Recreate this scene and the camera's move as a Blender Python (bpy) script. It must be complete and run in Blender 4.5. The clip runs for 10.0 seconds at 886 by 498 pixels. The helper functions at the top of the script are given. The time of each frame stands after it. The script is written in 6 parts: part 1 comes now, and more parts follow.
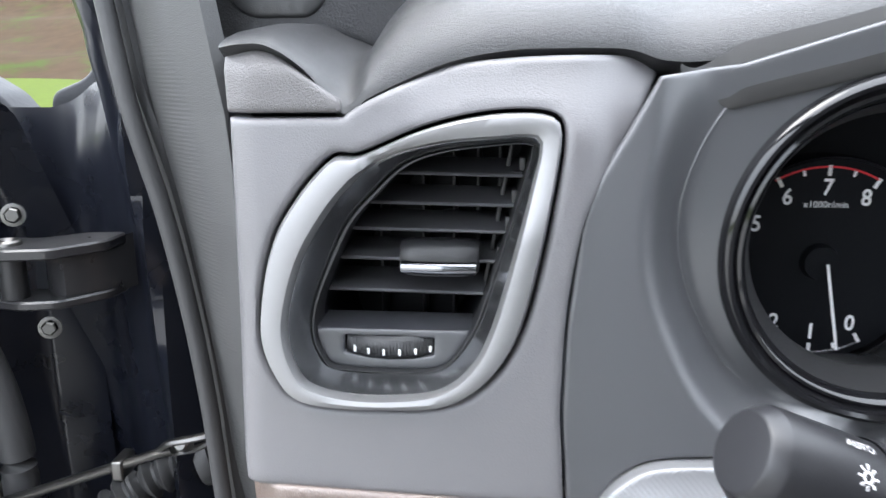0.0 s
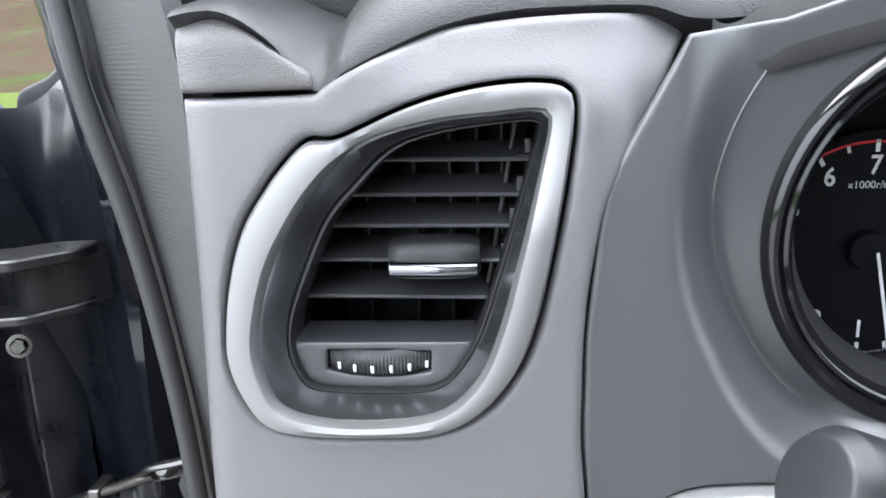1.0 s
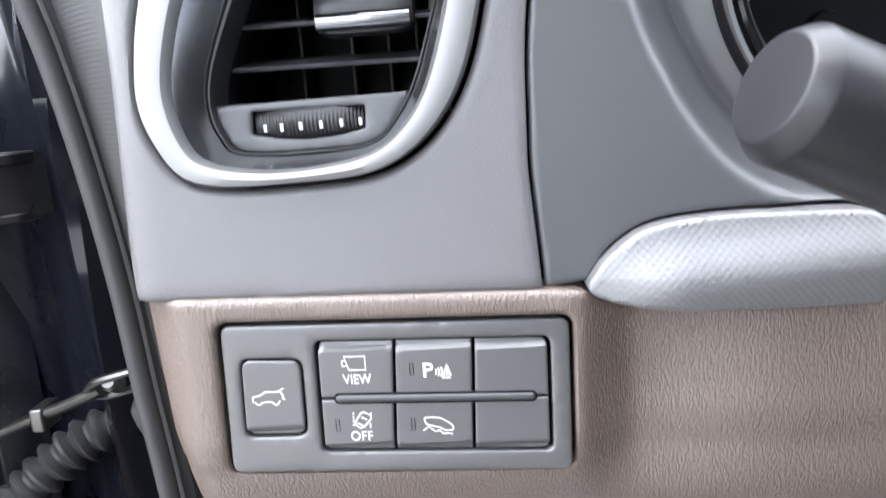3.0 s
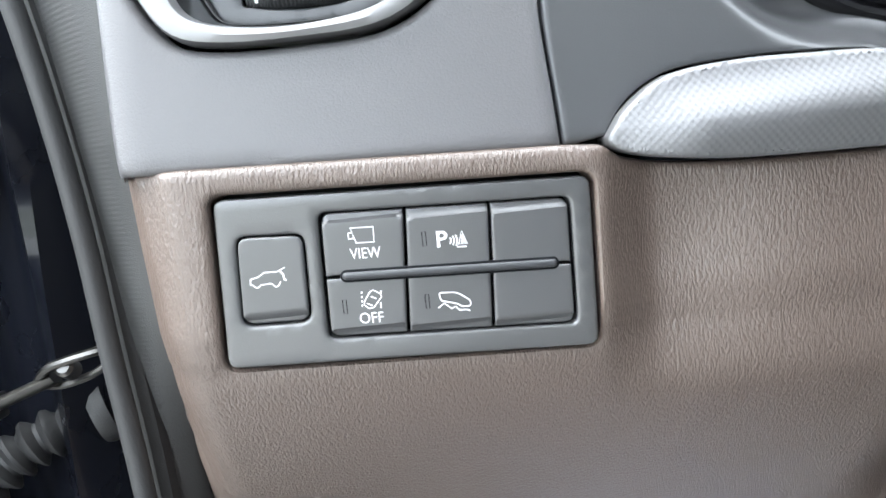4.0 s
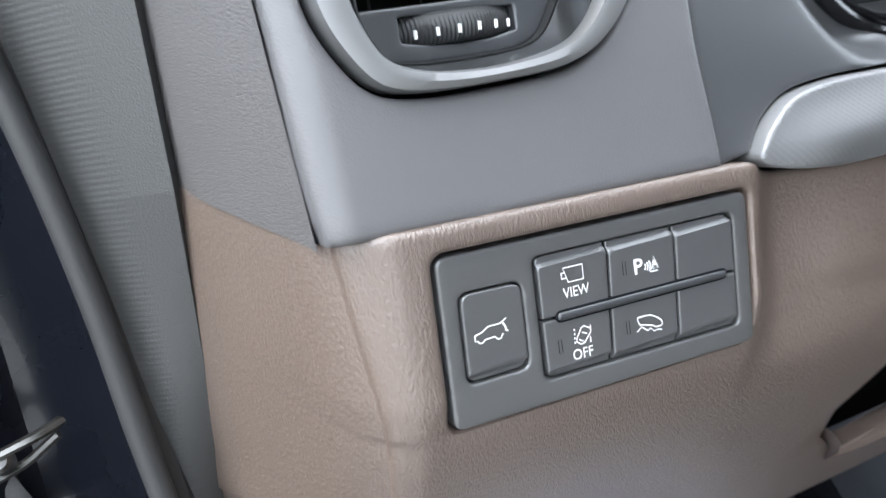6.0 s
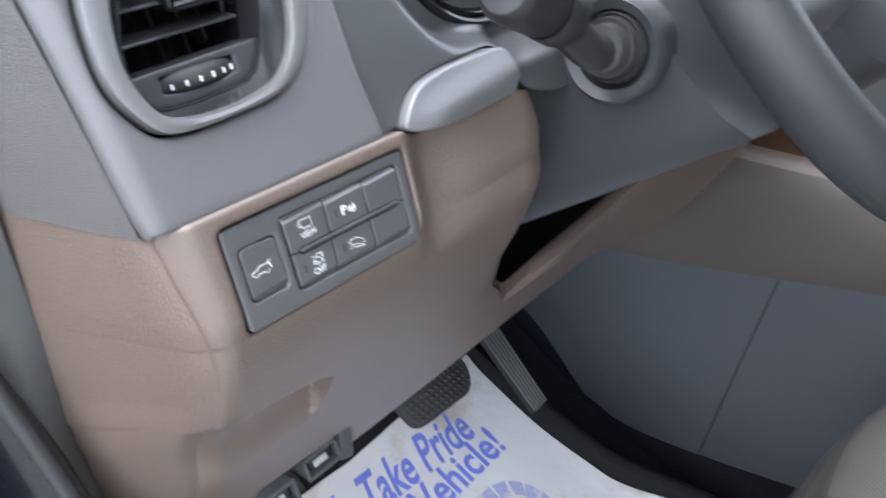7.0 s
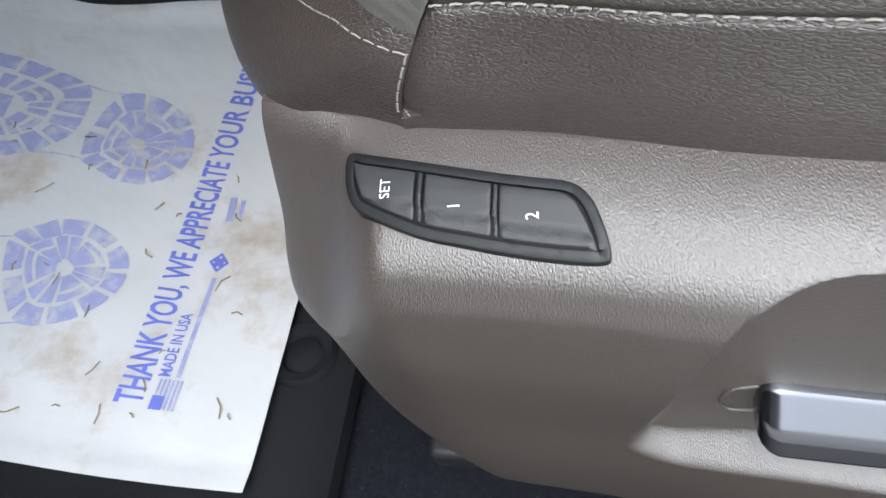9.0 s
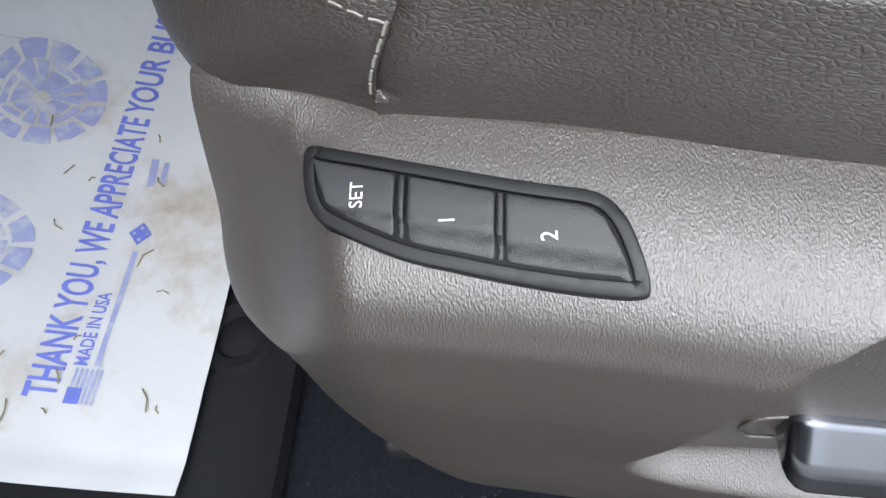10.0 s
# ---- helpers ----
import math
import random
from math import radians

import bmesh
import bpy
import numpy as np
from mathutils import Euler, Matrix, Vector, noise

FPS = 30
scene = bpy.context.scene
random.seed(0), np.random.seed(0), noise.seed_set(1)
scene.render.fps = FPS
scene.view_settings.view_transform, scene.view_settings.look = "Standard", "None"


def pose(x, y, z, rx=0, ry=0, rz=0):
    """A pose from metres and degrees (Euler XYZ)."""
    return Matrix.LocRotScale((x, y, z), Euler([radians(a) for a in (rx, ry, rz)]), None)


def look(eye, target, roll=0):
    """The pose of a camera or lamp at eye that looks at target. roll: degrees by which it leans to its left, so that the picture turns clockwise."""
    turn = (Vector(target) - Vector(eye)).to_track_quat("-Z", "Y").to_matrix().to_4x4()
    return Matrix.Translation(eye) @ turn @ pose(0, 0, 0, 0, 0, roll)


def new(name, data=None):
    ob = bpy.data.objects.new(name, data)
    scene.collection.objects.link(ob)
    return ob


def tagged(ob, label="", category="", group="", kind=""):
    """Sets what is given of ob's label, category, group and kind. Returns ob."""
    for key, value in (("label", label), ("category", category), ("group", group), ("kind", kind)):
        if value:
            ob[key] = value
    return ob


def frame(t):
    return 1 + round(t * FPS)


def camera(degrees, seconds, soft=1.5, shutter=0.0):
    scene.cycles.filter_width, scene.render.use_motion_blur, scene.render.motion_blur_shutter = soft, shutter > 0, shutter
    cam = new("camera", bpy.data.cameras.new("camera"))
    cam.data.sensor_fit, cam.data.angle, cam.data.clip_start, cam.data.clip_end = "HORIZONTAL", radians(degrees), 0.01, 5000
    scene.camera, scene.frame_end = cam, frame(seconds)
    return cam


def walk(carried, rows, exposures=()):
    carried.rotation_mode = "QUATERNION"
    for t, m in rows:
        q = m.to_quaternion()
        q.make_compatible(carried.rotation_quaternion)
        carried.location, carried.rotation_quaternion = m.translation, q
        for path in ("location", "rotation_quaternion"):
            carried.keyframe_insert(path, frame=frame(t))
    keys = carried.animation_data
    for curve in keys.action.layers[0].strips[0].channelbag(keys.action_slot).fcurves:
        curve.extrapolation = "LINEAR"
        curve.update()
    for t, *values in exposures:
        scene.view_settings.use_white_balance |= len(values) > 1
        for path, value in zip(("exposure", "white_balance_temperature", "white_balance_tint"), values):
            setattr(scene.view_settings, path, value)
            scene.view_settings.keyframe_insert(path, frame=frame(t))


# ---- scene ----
cam = camera(60.4, 10.0, shutter=0.3)
PATH = [
    (0, (0.0237, -0.0249, 1.2771), (-0.0177, 0.4574, 1.1519), -0.13),
    (0.5, (0.0074, 0.0091, 1.2755), (-0.0386, 0.4913, 1.1516), -0.75),
    (1, (0.0228, 0.0143, 1.2656), (-0.0204, 0.4967, 1.1416), -1.81),
    (1.5, (0.0298, 0.0144, 1.2596), (-0.0111, 0.4972, 1.1360), -2.91),
    (2, (0.0330, 0.0113, 1.2572), (-0.0035, 0.4952, 1.1367), -3.60),
    (2.5, (0.0322, 0.0126, 1.2180), (-0.0014, 0.4987, 1.1061), -3.94),
    (3, (0.0312, 0.0138, 1.1743), (0.0022, 0.5024, 1.0725), -4.45),
    (3.2, (0.0358, 0.0172, 1.1572), (0.0067, 0.5083, 1.0679), -4.83),
    (4.3, (0.0010, 0.0182, 1.1174), (0.0198, 0.5136, 1.0525), -6.03),
    (4.5, (0.0041, 0.0178, 1.1193), (0.0123, 0.5120, 1.0441), -6.32),
    (5, (-0.0083, 0.0344, 1.1168), (0.0445, 0.5252, 1.0371), -7.12),
    (5.5, (-0.0452, 0.0492, 1.1323), (0.0595, 0.5291, 1.0385), -8.30),
    (5.7, (-0.0724, 0.0635, 1.1390), (0.0623, 0.5354, 1.0434), -8.68),
    (6.8, (-0.1714, -0.0344, 1.2027), (0.1110, 0.3370, 1.0228), -13.16),
    (7, (-0.1703, -0.0499, 1.2060), (0.1286, 0.2979, 1.0067), -14.48),
    (7.2, (-0.1654, -0.0565, 1.1853), (0.1456, 0.2662, 0.9638), -15.77),
    (7.5, (-0.1628, -0.0877, 1.1301), (0.1574, 0.2002, 0.8759), -18.20),
    (7.7, (-0.1585, -0.0935, 1.0881), (0.1635, 0.1665, 0.8074), -19.06),
    (8, (-0.1254, -0.1052, 0.9862), (0.1914, 0.1310, 0.6799), -22.38),
    (8.5, (-0.1355, -0.0767, 0.8996), (0.1650, 0.0975, 0.5399), -23.09),
    (8.7, (-0.1139, -0.0546, 0.8625), (0.1761, 0.1030, 0.4869), -23.52),
    (9, (-0.0835, -0.0270, 0.8440), (0.1956, 0.1059, 0.4510), -22.13),
    (9.5, (-0.0556, -0.0127, 0.8275), (0.2052, 0.0901, 0.4135), -19.57),
    (10, (-0.0472, -0.0043, 0.8225), (0.2052, 0.0847, 0.4002), -17.43),
]
EXPOSURES = [(0.0, 2.46, 6250, 9), (3.0, 2.70, 6250, 10), (4.5, 2.55, 6250, 3), (5.7, 2.38, 6200, 5), (7.0, 2.3, 6100, 9), (7.5, 2.32, 6100, 9), (8.0, 1.85, 6200, 7), (9.0, 1.56, 6150, 6), (10.0, 1.48, 6100, 6)]
walk(cam, [(t, look(eye, target, roll)) for t, eye, target, roll in PATH], EXPOSURES)

# ---- light ----
world = bpy.data.worlds.new("sky")
scene.world = world
world.use_nodes = True
wn = world.node_tree.nodes
sky = wn.new("ShaderNodeTexSky")
sky.sky_type, sky.sun_disc = "NISHITA", False
sky.sun_elevation, sky.sun_rotation = radians(65), radians(264)
sky.air_density, sky.dust_density = 1.0, 4.0
wn["Background"].inputs["Strength"].default_value = 0.15
cloud = wn.new("ShaderNodeMix")
cloud.data_type, cloud.inputs[0].default_value = "RGBA", 0.7
world.node_tree.links.new(sky.outputs[0], cloud.inputs[6])
# an overcast sky is brighter overhead than at the horizon
way = wn.new("ShaderNodeTexCoord")
split = wn.new("ShaderNodeSeparateXYZ")
rise = wn.new("ShaderNodeMapRange")
rise.inputs[3].default_value, rise.inputs[4].default_value = 0.6, 1.5
shade = wn.new("ShaderNodeVectorMath")
shade.operation = "SCALE"
shade.inputs[0].default_value = (9.6, 9.9, 10.4)
world.node_tree.links.new(way.outputs["Generated"], split.inputs[0])
world.node_tree.links.new(split.outputs[2], rise.inputs[0])
world.node_tree.links.new(rise.outputs[0], shade.inputs["Scale"])
world.node_tree.links.new(shade.outputs[0], cloud.inputs[7])
world.node_tree.links.new(cloud.outputs[2], wn["Background"].inputs["Color"])
sun = new("sun", bpy.data.lights.new("sun", "SUN"))
sun.data.energy, sun.data.angle, sun.data.color = 0.65, radians(36), (1.0, 0.98, 0.95)
sun.matrix_world = look((-1.75, -0.2, 3.8), (0, 0, 0))


# ---- materials ----
def link(nt, a, b):
    nt.links.new(a, b)


def material(name, color, rough=0.5, metal=0.0, vary=0.12, vary_scale=18.0, bump=0.0, bump_scale=600.0, stretch=(1, 1, 1),
             kind="noise", spec=0.5, dirt=None, dirt_scale=9.0, dirt_cut=0.6, coat=0.0, rough_vary=0.08, depth=0.0006, ior=1.5):
    """A surface with colour variation, fine relief and, where asked, irregular stains."""
    mt = bpy.data.materials.new(name)
    mt.use_nodes = True
    nt = mt.node_tree
    n, b = nt.nodes, nt.nodes["Principled BSDF"]
    b.inputs["Metallic"].default_value = metal
    b.inputs["Specular IOR Level"].default_value, b.inputs["IOR"].default_value = spec, ior
    b.inputs["Coat Weight"].default_value = coat
    b.inputs["Coat Roughness"].default_value = 0.06
    co = n.new("ShaderNodeTexCoord")
    big = n.new("ShaderNodeTexNoise")
    big.inputs["Scale"].default_value, big.inputs["Detail"].default_value = vary_scale, (5 if vary > 0.15 else 1.5)
    link(nt, co.outputs["Object"], big.inputs["Vector"])
    ramp = n.new("ShaderNodeMapRange")
    ramp.inputs[3].default_value, ramp.inputs[4].default_value = 1 - vary, 1 + vary
    link(nt, big.outputs[0], ramp.inputs[0])
    mul = n.new("ShaderNodeMix")
    mul.data_type, mul.blend_type = "RGBA", "MULTIPLY"
    mul.inputs[0].default_value = 1.0
    mul.inputs[6].default_value = (*color, 1)
    link(nt, ramp.outputs[0], mul.inputs[7])
    last = mul.outputs[2]
    if dirt:
        spot = n.new("ShaderNodeTexNoise")
        spot.inputs["Scale"].default_value, spot.inputs["Detail"].default_value = dirt_scale, 8
        spot.inputs["Roughness"].default_value = 0.65
        link(nt, co.outputs["Object"], spot.inputs["Vector"])
        cut = n.new("ShaderNodeMapRange")
        cut.inputs[1].default_value, cut.inputs[2].default_value = dirt_cut, dirt_cut + 0.16
        link(nt, spot.outputs[0], cut.inputs[0])
        mix = n.new("ShaderNodeMix")
        mix.data_type = "RGBA"
        link(nt, cut.outputs[0], mix.inputs[0])
        link(nt, last, mix.inputs[6])
        mix.inputs[7].default_value = (*dirt, 1)
        last = mix.outputs[2]
    link(nt, last, b.inputs["Base Color"])
    rr = n.new("ShaderNodeMapRange")
    rr.inputs[3].default_value, rr.inputs[4].default_value = max(0.02, rough - rough_vary), min(1, rough + rough_vary)
    link(nt, big.outputs[0], rr.inputs[0])
    link(nt, rr.outputs[0], b.inputs["Roughness"])
    if bump > 0:
        mp = n.new("ShaderNodeMapping")
        mp.inputs["Scale"].default_value = stretch
        link(nt, co.outputs["Object"], mp.inputs["Vector"])
        bp = n.new("ShaderNodeBump")
        bp.inputs["Strength"].default_value, bp.inputs["Distance"].default_value = bump, depth
        if kind == "cells":
            tx = n.new("ShaderNodeTexVoronoi")
            tx.feature = "DISTANCE_TO_EDGE"
            tx.inputs["Scale"].default_value = bump_scale
            wob = n.new("ShaderNodeTexNoise")
            wob.inputs["Scale"].default_value = bump_scale * 0.7
            add = n.new("ShaderNodeVectorMath")
            add.operation = "MULTIPLY_ADD"
            add.inputs[1].default_value = (0.0012, 0.0012, 0.0012)
            link(nt, mp.outputs[0], wob.inputs["Vector"])
            link(nt, wob.outputs["Color"], add.inputs[0])
            link(nt, mp.outputs[0], add.inputs[2])
            link(nt, add.outputs[0], tx.inputs["Vector"])
            soft = n.new("ShaderNodeMapRange")
            soft.inputs[2].default_value = 0.22
            link(nt, tx.outputs["Distance"], soft.inputs[0])
            link(nt, soft.outputs[0], bp.inputs["Height"])
        elif kind == "ribs":
            # close parallel corded ribs, broken up by a fine grain
            dot = n.new("ShaderNodeVectorMath")
            dot.operation = "DOT_PRODUCT"
            dot.inputs[1].default_value = stretch
            link(nt, co.outputs["Object"], dot.inputs[0])
            turns = n.new("ShaderNodeMath")
            turns.operation = "MULTIPLY"
            turns.inputs[1].default_value = bump_scale
            link(nt, dot.outputs["Value"], turns.inputs[0])
            wave_node = n.new("ShaderNodeMath")
            wave_node.operation = "SINE"
            link(nt, turns.outputs[0], wave_node.inputs[0])
            fine = n.new("ShaderNodeTexNoise")
            fine.inputs["Scale"].default_value = 900
            link(nt, co.outputs["Object"], fine.inputs["Vector"])
            both = n.new("ShaderNodeMath")
            both.operation = "MULTIPLY_ADD"
            both.inputs[1].default_value = 0.35
            link(nt, wave_node.outputs[0], both.inputs[0])
            link(nt, fine.outputs[0], both.inputs[2])
            link(nt, both.outputs[0], bp.inputs["Height"])
        else:
            tx = n.new("ShaderNodeTexNoise")
            tx.inputs["Scale"].default_value, tx.inputs["Detail"].default_value = bump_scale, 3
            link(nt, mp.outputs[0], tx.inputs["Vector"])
            link(nt, tx.outputs[0], bp.inputs["Height"])
        link(nt, bp.outputs[0], b.inputs["Normal"])
    return mt


DASH = material("dash_soft_plastic", (0.108, 0.105, 0.109), 0.38, bump=0.13, bump_scale=900, kind="cells", vary=0.06, spec=0.6, rough_vary=0.04, dirt=(0.3, 0.29, 0.28), dirt_scale=260, dirt_cut=0.76)
CAP = material("dash_grained_plastic", (0.092, 0.087, 0.087), 0.4, bump=0.3, bump_scale=900, kind="cells", vary=0.06)
SMOOTH = material("smooth_grey_plastic", (0.056, 0.057, 0.061), 0.34, bump=0.1, bump_scale=2500, vary=0.05, spec=0.8, rough_vary=0.025, dirt=(0.3, 0.29, 0.28), dirt_scale=260, dirt_cut=0.74)
PADTOP = material("dash_top_vinyl", (0.025, 0.025, 0.026), 0.36, bump=0.3, bump_scale=1200, kind="cells", vary=0.06, rough_vary=0.04)
HOOD = material("hood_dark_plastic", (0.020, 0.0195, 0.019), 0.42, bump=0.08, bump_scale=2200, vary=0.05)
BROWN = material("brown_grained_vinyl", (0.124, 0.092, 0.076), 0.36, bump=0.6, bump_scale=1150, stretch=(1.35, 1, 0.5), vary=0.06, spec=1.0, depth=0.0008, rough_vary=0.04, dirt=(0.35, 0.31, 0.28), dirt_scale=240, dirt_cut=0.77)
TAN = material("taupe_console_vinyl", (0.080, 0.067, 0.058), 0.45, bump=0.4, bump_scale=620, stretch=(1, 0.5, 1), vary=0.06)
BROWNSEAT = material("brown_seat_plastic", (0.062, 0.048, 0.040), 0.36, bump=0.7, bump_scale=1700, stretch=(0.75, 1.3, 0.6), vary=0.07, spec=1.0, ior=1.7, rough_vary=0.015, dirt=(0.2, 0.18, 0.16), dirt_scale=300, dirt_cut=0.76)
LEATHER = material("brown_leather", (0.045, 0.035, 0.030), 0.36, spec=0.8, bump=0.36, bump_scale=820, stretch=(1.0, 0.6, 1.2), kind="cells", vary=0.12, vary_scale=40, rough_vary=0.04)
LEATHERLIGHT = material("taupe_corded_leather", (0.074, 0.070, 0.062), 0.36, ior=1.55, bump=0.24, bump_scale=2400, kind="ribs", stretch=(0.77, -0.64, 0.22), vary=0.16, vary_scale=22, spec=1.0, rough_vary=0.02)
QUILT = material("quilted_leather", (0.058, 0.054, 0.049), 0.34, bump=0.1, bump_scale=900, kind="cells", vary=0.06, spec=0.7, rough_vary=0.02)
SILVER = material("satin_silver_paint", (0.235, 0.233, 0.236), 0.5, metal=0.85, bump=0.05, bump_scale=1500, vary=0.04, rough_vary=0.03)
WEAVE = material("silver_embossed_trim", (0.215, 0.215, 0.222), 0.46, metal=0.6, vary=0.05)
CHROME = material("chrome", (0.25, 0.255, 0.27), 0.16, metal=1.0, vary=0.05, rough_vary=0.04)
BLACKPLASTIC = material("black_plastic", (0.018, 0.018, 0.019), 0.42, bump=0.25, bump_scale=1800)
BUTTON = material("button_plastic", (0.062, 0.062, 0.064), 0.3, bump=0.12, bump_scale=3000, spec=1.0, ior=1.55, rough_vary=0.04, dirt=(0.2, 0.2, 0.2), dirt_scale=420, dirt_cut=0.74)
MEMKEY = material("memory_key_plastic", (0.028, 0.028, 0.029), 0.4, bump=0.25, bump_scale=3000, dirt=(0.07, 0.07, 0.07), dirt_scale=300, dirt_cut=0.72)
STALKGREY = material("stalk_plastic", (0.035, 0.036, 0.04), 0.34, bump=0.12, bump_scale=2500, vary=0.05, spec=0.8, rough_vary=0.03)
RIMLEATHER = material("dark_wheel_leather", (0.021, 0.022, 0.024), 0.38, bump=0.3, bump_scale=1100, kind="cells", vary=0.08, spec=0.45)
STALK = material("stalk_black_plastic", (0.017, 0.017, 0.019), 0.36, bump=0.12, bump_scale=2500, vary=0.05, spec=0.4, rough_vary=0.03)
COLUMN = material("column_shroud_plastic", (0.030, 0.031, 0.034), 0.4, bump=0.15, bump_scale=1500, vary=0.05)
GUNMETAL = material("polished_gunmetal", (0.27, 0.277, 0.288), 0.24, metal=0.95, vary=0.03, rough_vary=0.015)
VANEGREY = material("vane_plastic", (0.062, 0.062, 0.066), 0.4, bump=0.15, bump_scale=2500, vary=0.05)
BEZEL = material("switch_bezel_plastic", (0.066, 0.066, 0.067), 0.3, bump=0.1, bump_scale=2500, spec=1.0, ior=1.55, vary=0.04, rough_vary=0.03, dirt=(0.3, 0.3, 0.29), dirt_scale=320, dirt_cut=0.74)
GLOSSBLACK = material("gloss_black_trim", (0.008, 0.008, 0.009), 0.07, vary=0.03, rough_vary=0.03)
# black of the dials, also used where a hollow's shade is painted in
DIALBLACK = material("dial_and_shade_black", (0.005, 0.0055, 0.007), 0.5, spec=0.15)
PAINT = material("black_car_paint", (0.006, 0.007, 0.011), 0.28, coat=0.35, spec=0.35, vary=0.2, dirt=(0.05, 0.05, 0.05), dirt_scale=60, dirt_cut=0.72, rough_vary=0.06)
# the black car paint, dulled to stand in for the dark door mirrored there
DULLPAINT = material("dulled_black_paint", (0.008, 0.009, 0.012), 0.45, bump=0.4, bump_scale=300, vary=0.3, spec=0.3, dirt=(0.045, 0.043, 0.04), dirt_scale=45, dirt_cut=0.66)
RUBBER = material("black_rubber", (0.03, 0.03, 0.031), 0.55, bump=0.3, bump_scale=900)
FABRICSEAL = material("grey_pillar_plastic", (0.048, 0.048, 0.048), 0.5, bump=0.4, bump_scale=1400, vary=0.15)
WHITEINK = material("white_ink", (0.8, 0.8, 0.8), 0.6, vary=0.03)
REDINK = material("red_ink", (0.55, 0.02, 0.03), 0.6)
BLUEINK = material("blue_ink", (0.13, 0.16, 0.52), 0.75, vary=0.25, vary_scale=70)
PALEINK = material("faded_blue_ink", (0.29, 0.31, 0.51), 0.8, vary=0.25, vary_scale=120, dirt=(0.46, 0.455, 0.48), dirt_scale=60, dirt_cut=0.5)
PAPER = material("creased_white_paper", (0.52, 0.52, 0.531), 0.75, bump=1.0, bump_scale=24, vary=0.07, dirt=(0.35, 0.285, 0.215), dirt_scale=10, dirt_cut=0.54, depth=0.003)
MATRUBBER = material("black_floor_mat", (0.011, 0.0115, 0.013), 0.75, bump=0.5, bump_scale=900, spec=0.15, dirt=(0.1, 0.095, 0.09), dirt_scale=300, dirt_cut=0.76)
CARPET = material("black_carpet", (0.011, 0.012, 0.0155), 0.95, bump=1.0, bump_scale=1100, vary=0.7, vary_scale=320, spec=0.05, dirt=(0.13, 0.125, 0.12), dirt_scale=260, dirt_cut=0.64)
CLOTH = material("dark_woven_cloth", (0.03, 0.03, 0.032), 0.85, bump=0.9, bump_scale=900, vary=0.25, vary_scale=700)
CONSOLE = material("console_grey_plastic", (0.058, 0.062, 0.070), 0.45, bump=0.3, bump_scale=900, vary=0.06)
HINGEGREY = material("grey_primer", (0.017, 0.0167, 0.018), 0.3, vary=0.35, vary_scale=80, dirt=(0.10, 0.085, 0.07), dirt_scale=70, dirt_cut=0.64)
STEEL = material("zinc_steel", (0.13, 0.127, 0.122), 0.36, metal=1.0, vary=0.2, vary_scale=120)
WHITEPIPE = material("white_piping", (0.38, 0.37, 0.355), 0.5, vary=0.05)
THREAD = material("light_thread", (0.26, 0.24, 0.21), 0.7)
SWITCHRIM = material("switch_rim_plastic", (0.008, 0.008, 0.009), 0.4, spec=0.35, rough_vary=0.04)
LEVERFACE = material("dark_chrome", (0.19, 0.19, 0.205), 0.26, metal=1.0, vary=0.05, rough_vary=0.04)
QUILTTHREAD = material("grey_thread", (0.13, 0.122, 0.11), 0.7)
WOOD = material("reddish_wood_trim", (0.055, 0.024, 0.012), 0.34, stretch=(1, 0.1, 1), bump=0.1, bump_scale=200, vary=0.3, vary_scale=60, rough_vary=0.03)
GRASS = material("grass", (0.044, 0.062, 0.008), 0.9, vary=0.45, vary_scale=3.0, spec=0.05)
BANK = material("leaf_litter", (0.033, 0.022, 0.013), 0.95, vary=0.5, vary_scale=1.2, dirt=(0.026, 0.038, 0.008), dirt_scale=0.35, dirt_cut=0.5, spec=0.05)
HEADLINER = material("headliner_cloth", (0.35, 0.34, 0.32), 0.95, vary=0.05)
# kept pale so that the unseen ground throws light up at the car
BOUNCEPAVING = material("pale_bounce_paving", (0.26, 0.254, 0.243), 0.9, vary=0.2, vary_scale=8, bump=0.5, bump_scale=120, dirt=(0.32, 0.31, 0.295), dirt_scale=2.5, dirt_cut=0.55)


# ---- building helpers ----
def thing(name, at, label, category, group="", kind=""):
    e = new(name)
    e.location = at
    e.empty_display_size = 0.02
    tagged(e, label, category, group, kind)
    return e


def part(name, bm, mat, parent=None, label="", smooth=True):
    me = bpy.data.meshes.new(name)
    bmesh.ops.recalc_face_normals(bm, faces=bm.faces)
    bm.to_mesh(me)
    bm.free()
    me.materials.append(mat)
    if smooth:
        me.polygons.foreach_set("use_smooth", [True] * len(me.polygons))
        me.set_sharp_from_angle(angle=radians(38))
    ob = new(name, me)
    if parent:
        ob.parent = parent
        ob.matrix_parent_inverse = Matrix.Translation(-parent.location)
    if label:
        tagged(ob, label)
    return ob


def curve(points, n=8, closed=False):
    """Catmull-Rom through a few control points."""
    pts = [Vector(p) for p in points]
    out, m = [], len(pts)
    for i in range(m if closed else m - 1):
        if closed:
            a, b, c, d = pts[i - 1], pts[i], pts[(i + 1) % m], pts[(i + 2) % m]
        else:
            a, b, c, d = pts[max(i - 1, 0)], pts[i], pts[i + 1], pts[min(i + 2, m - 1)]
        for k in range(n):
            t = k / n
            out.append(0.5 * (2 * b + (c - a) * t + (2 * a - 5 * b + 4 * c - d) * t * t + (3 * b - a - 3 * c + d) * t ** 3))
    if not closed:
        out.append(pts[-1])
    return out


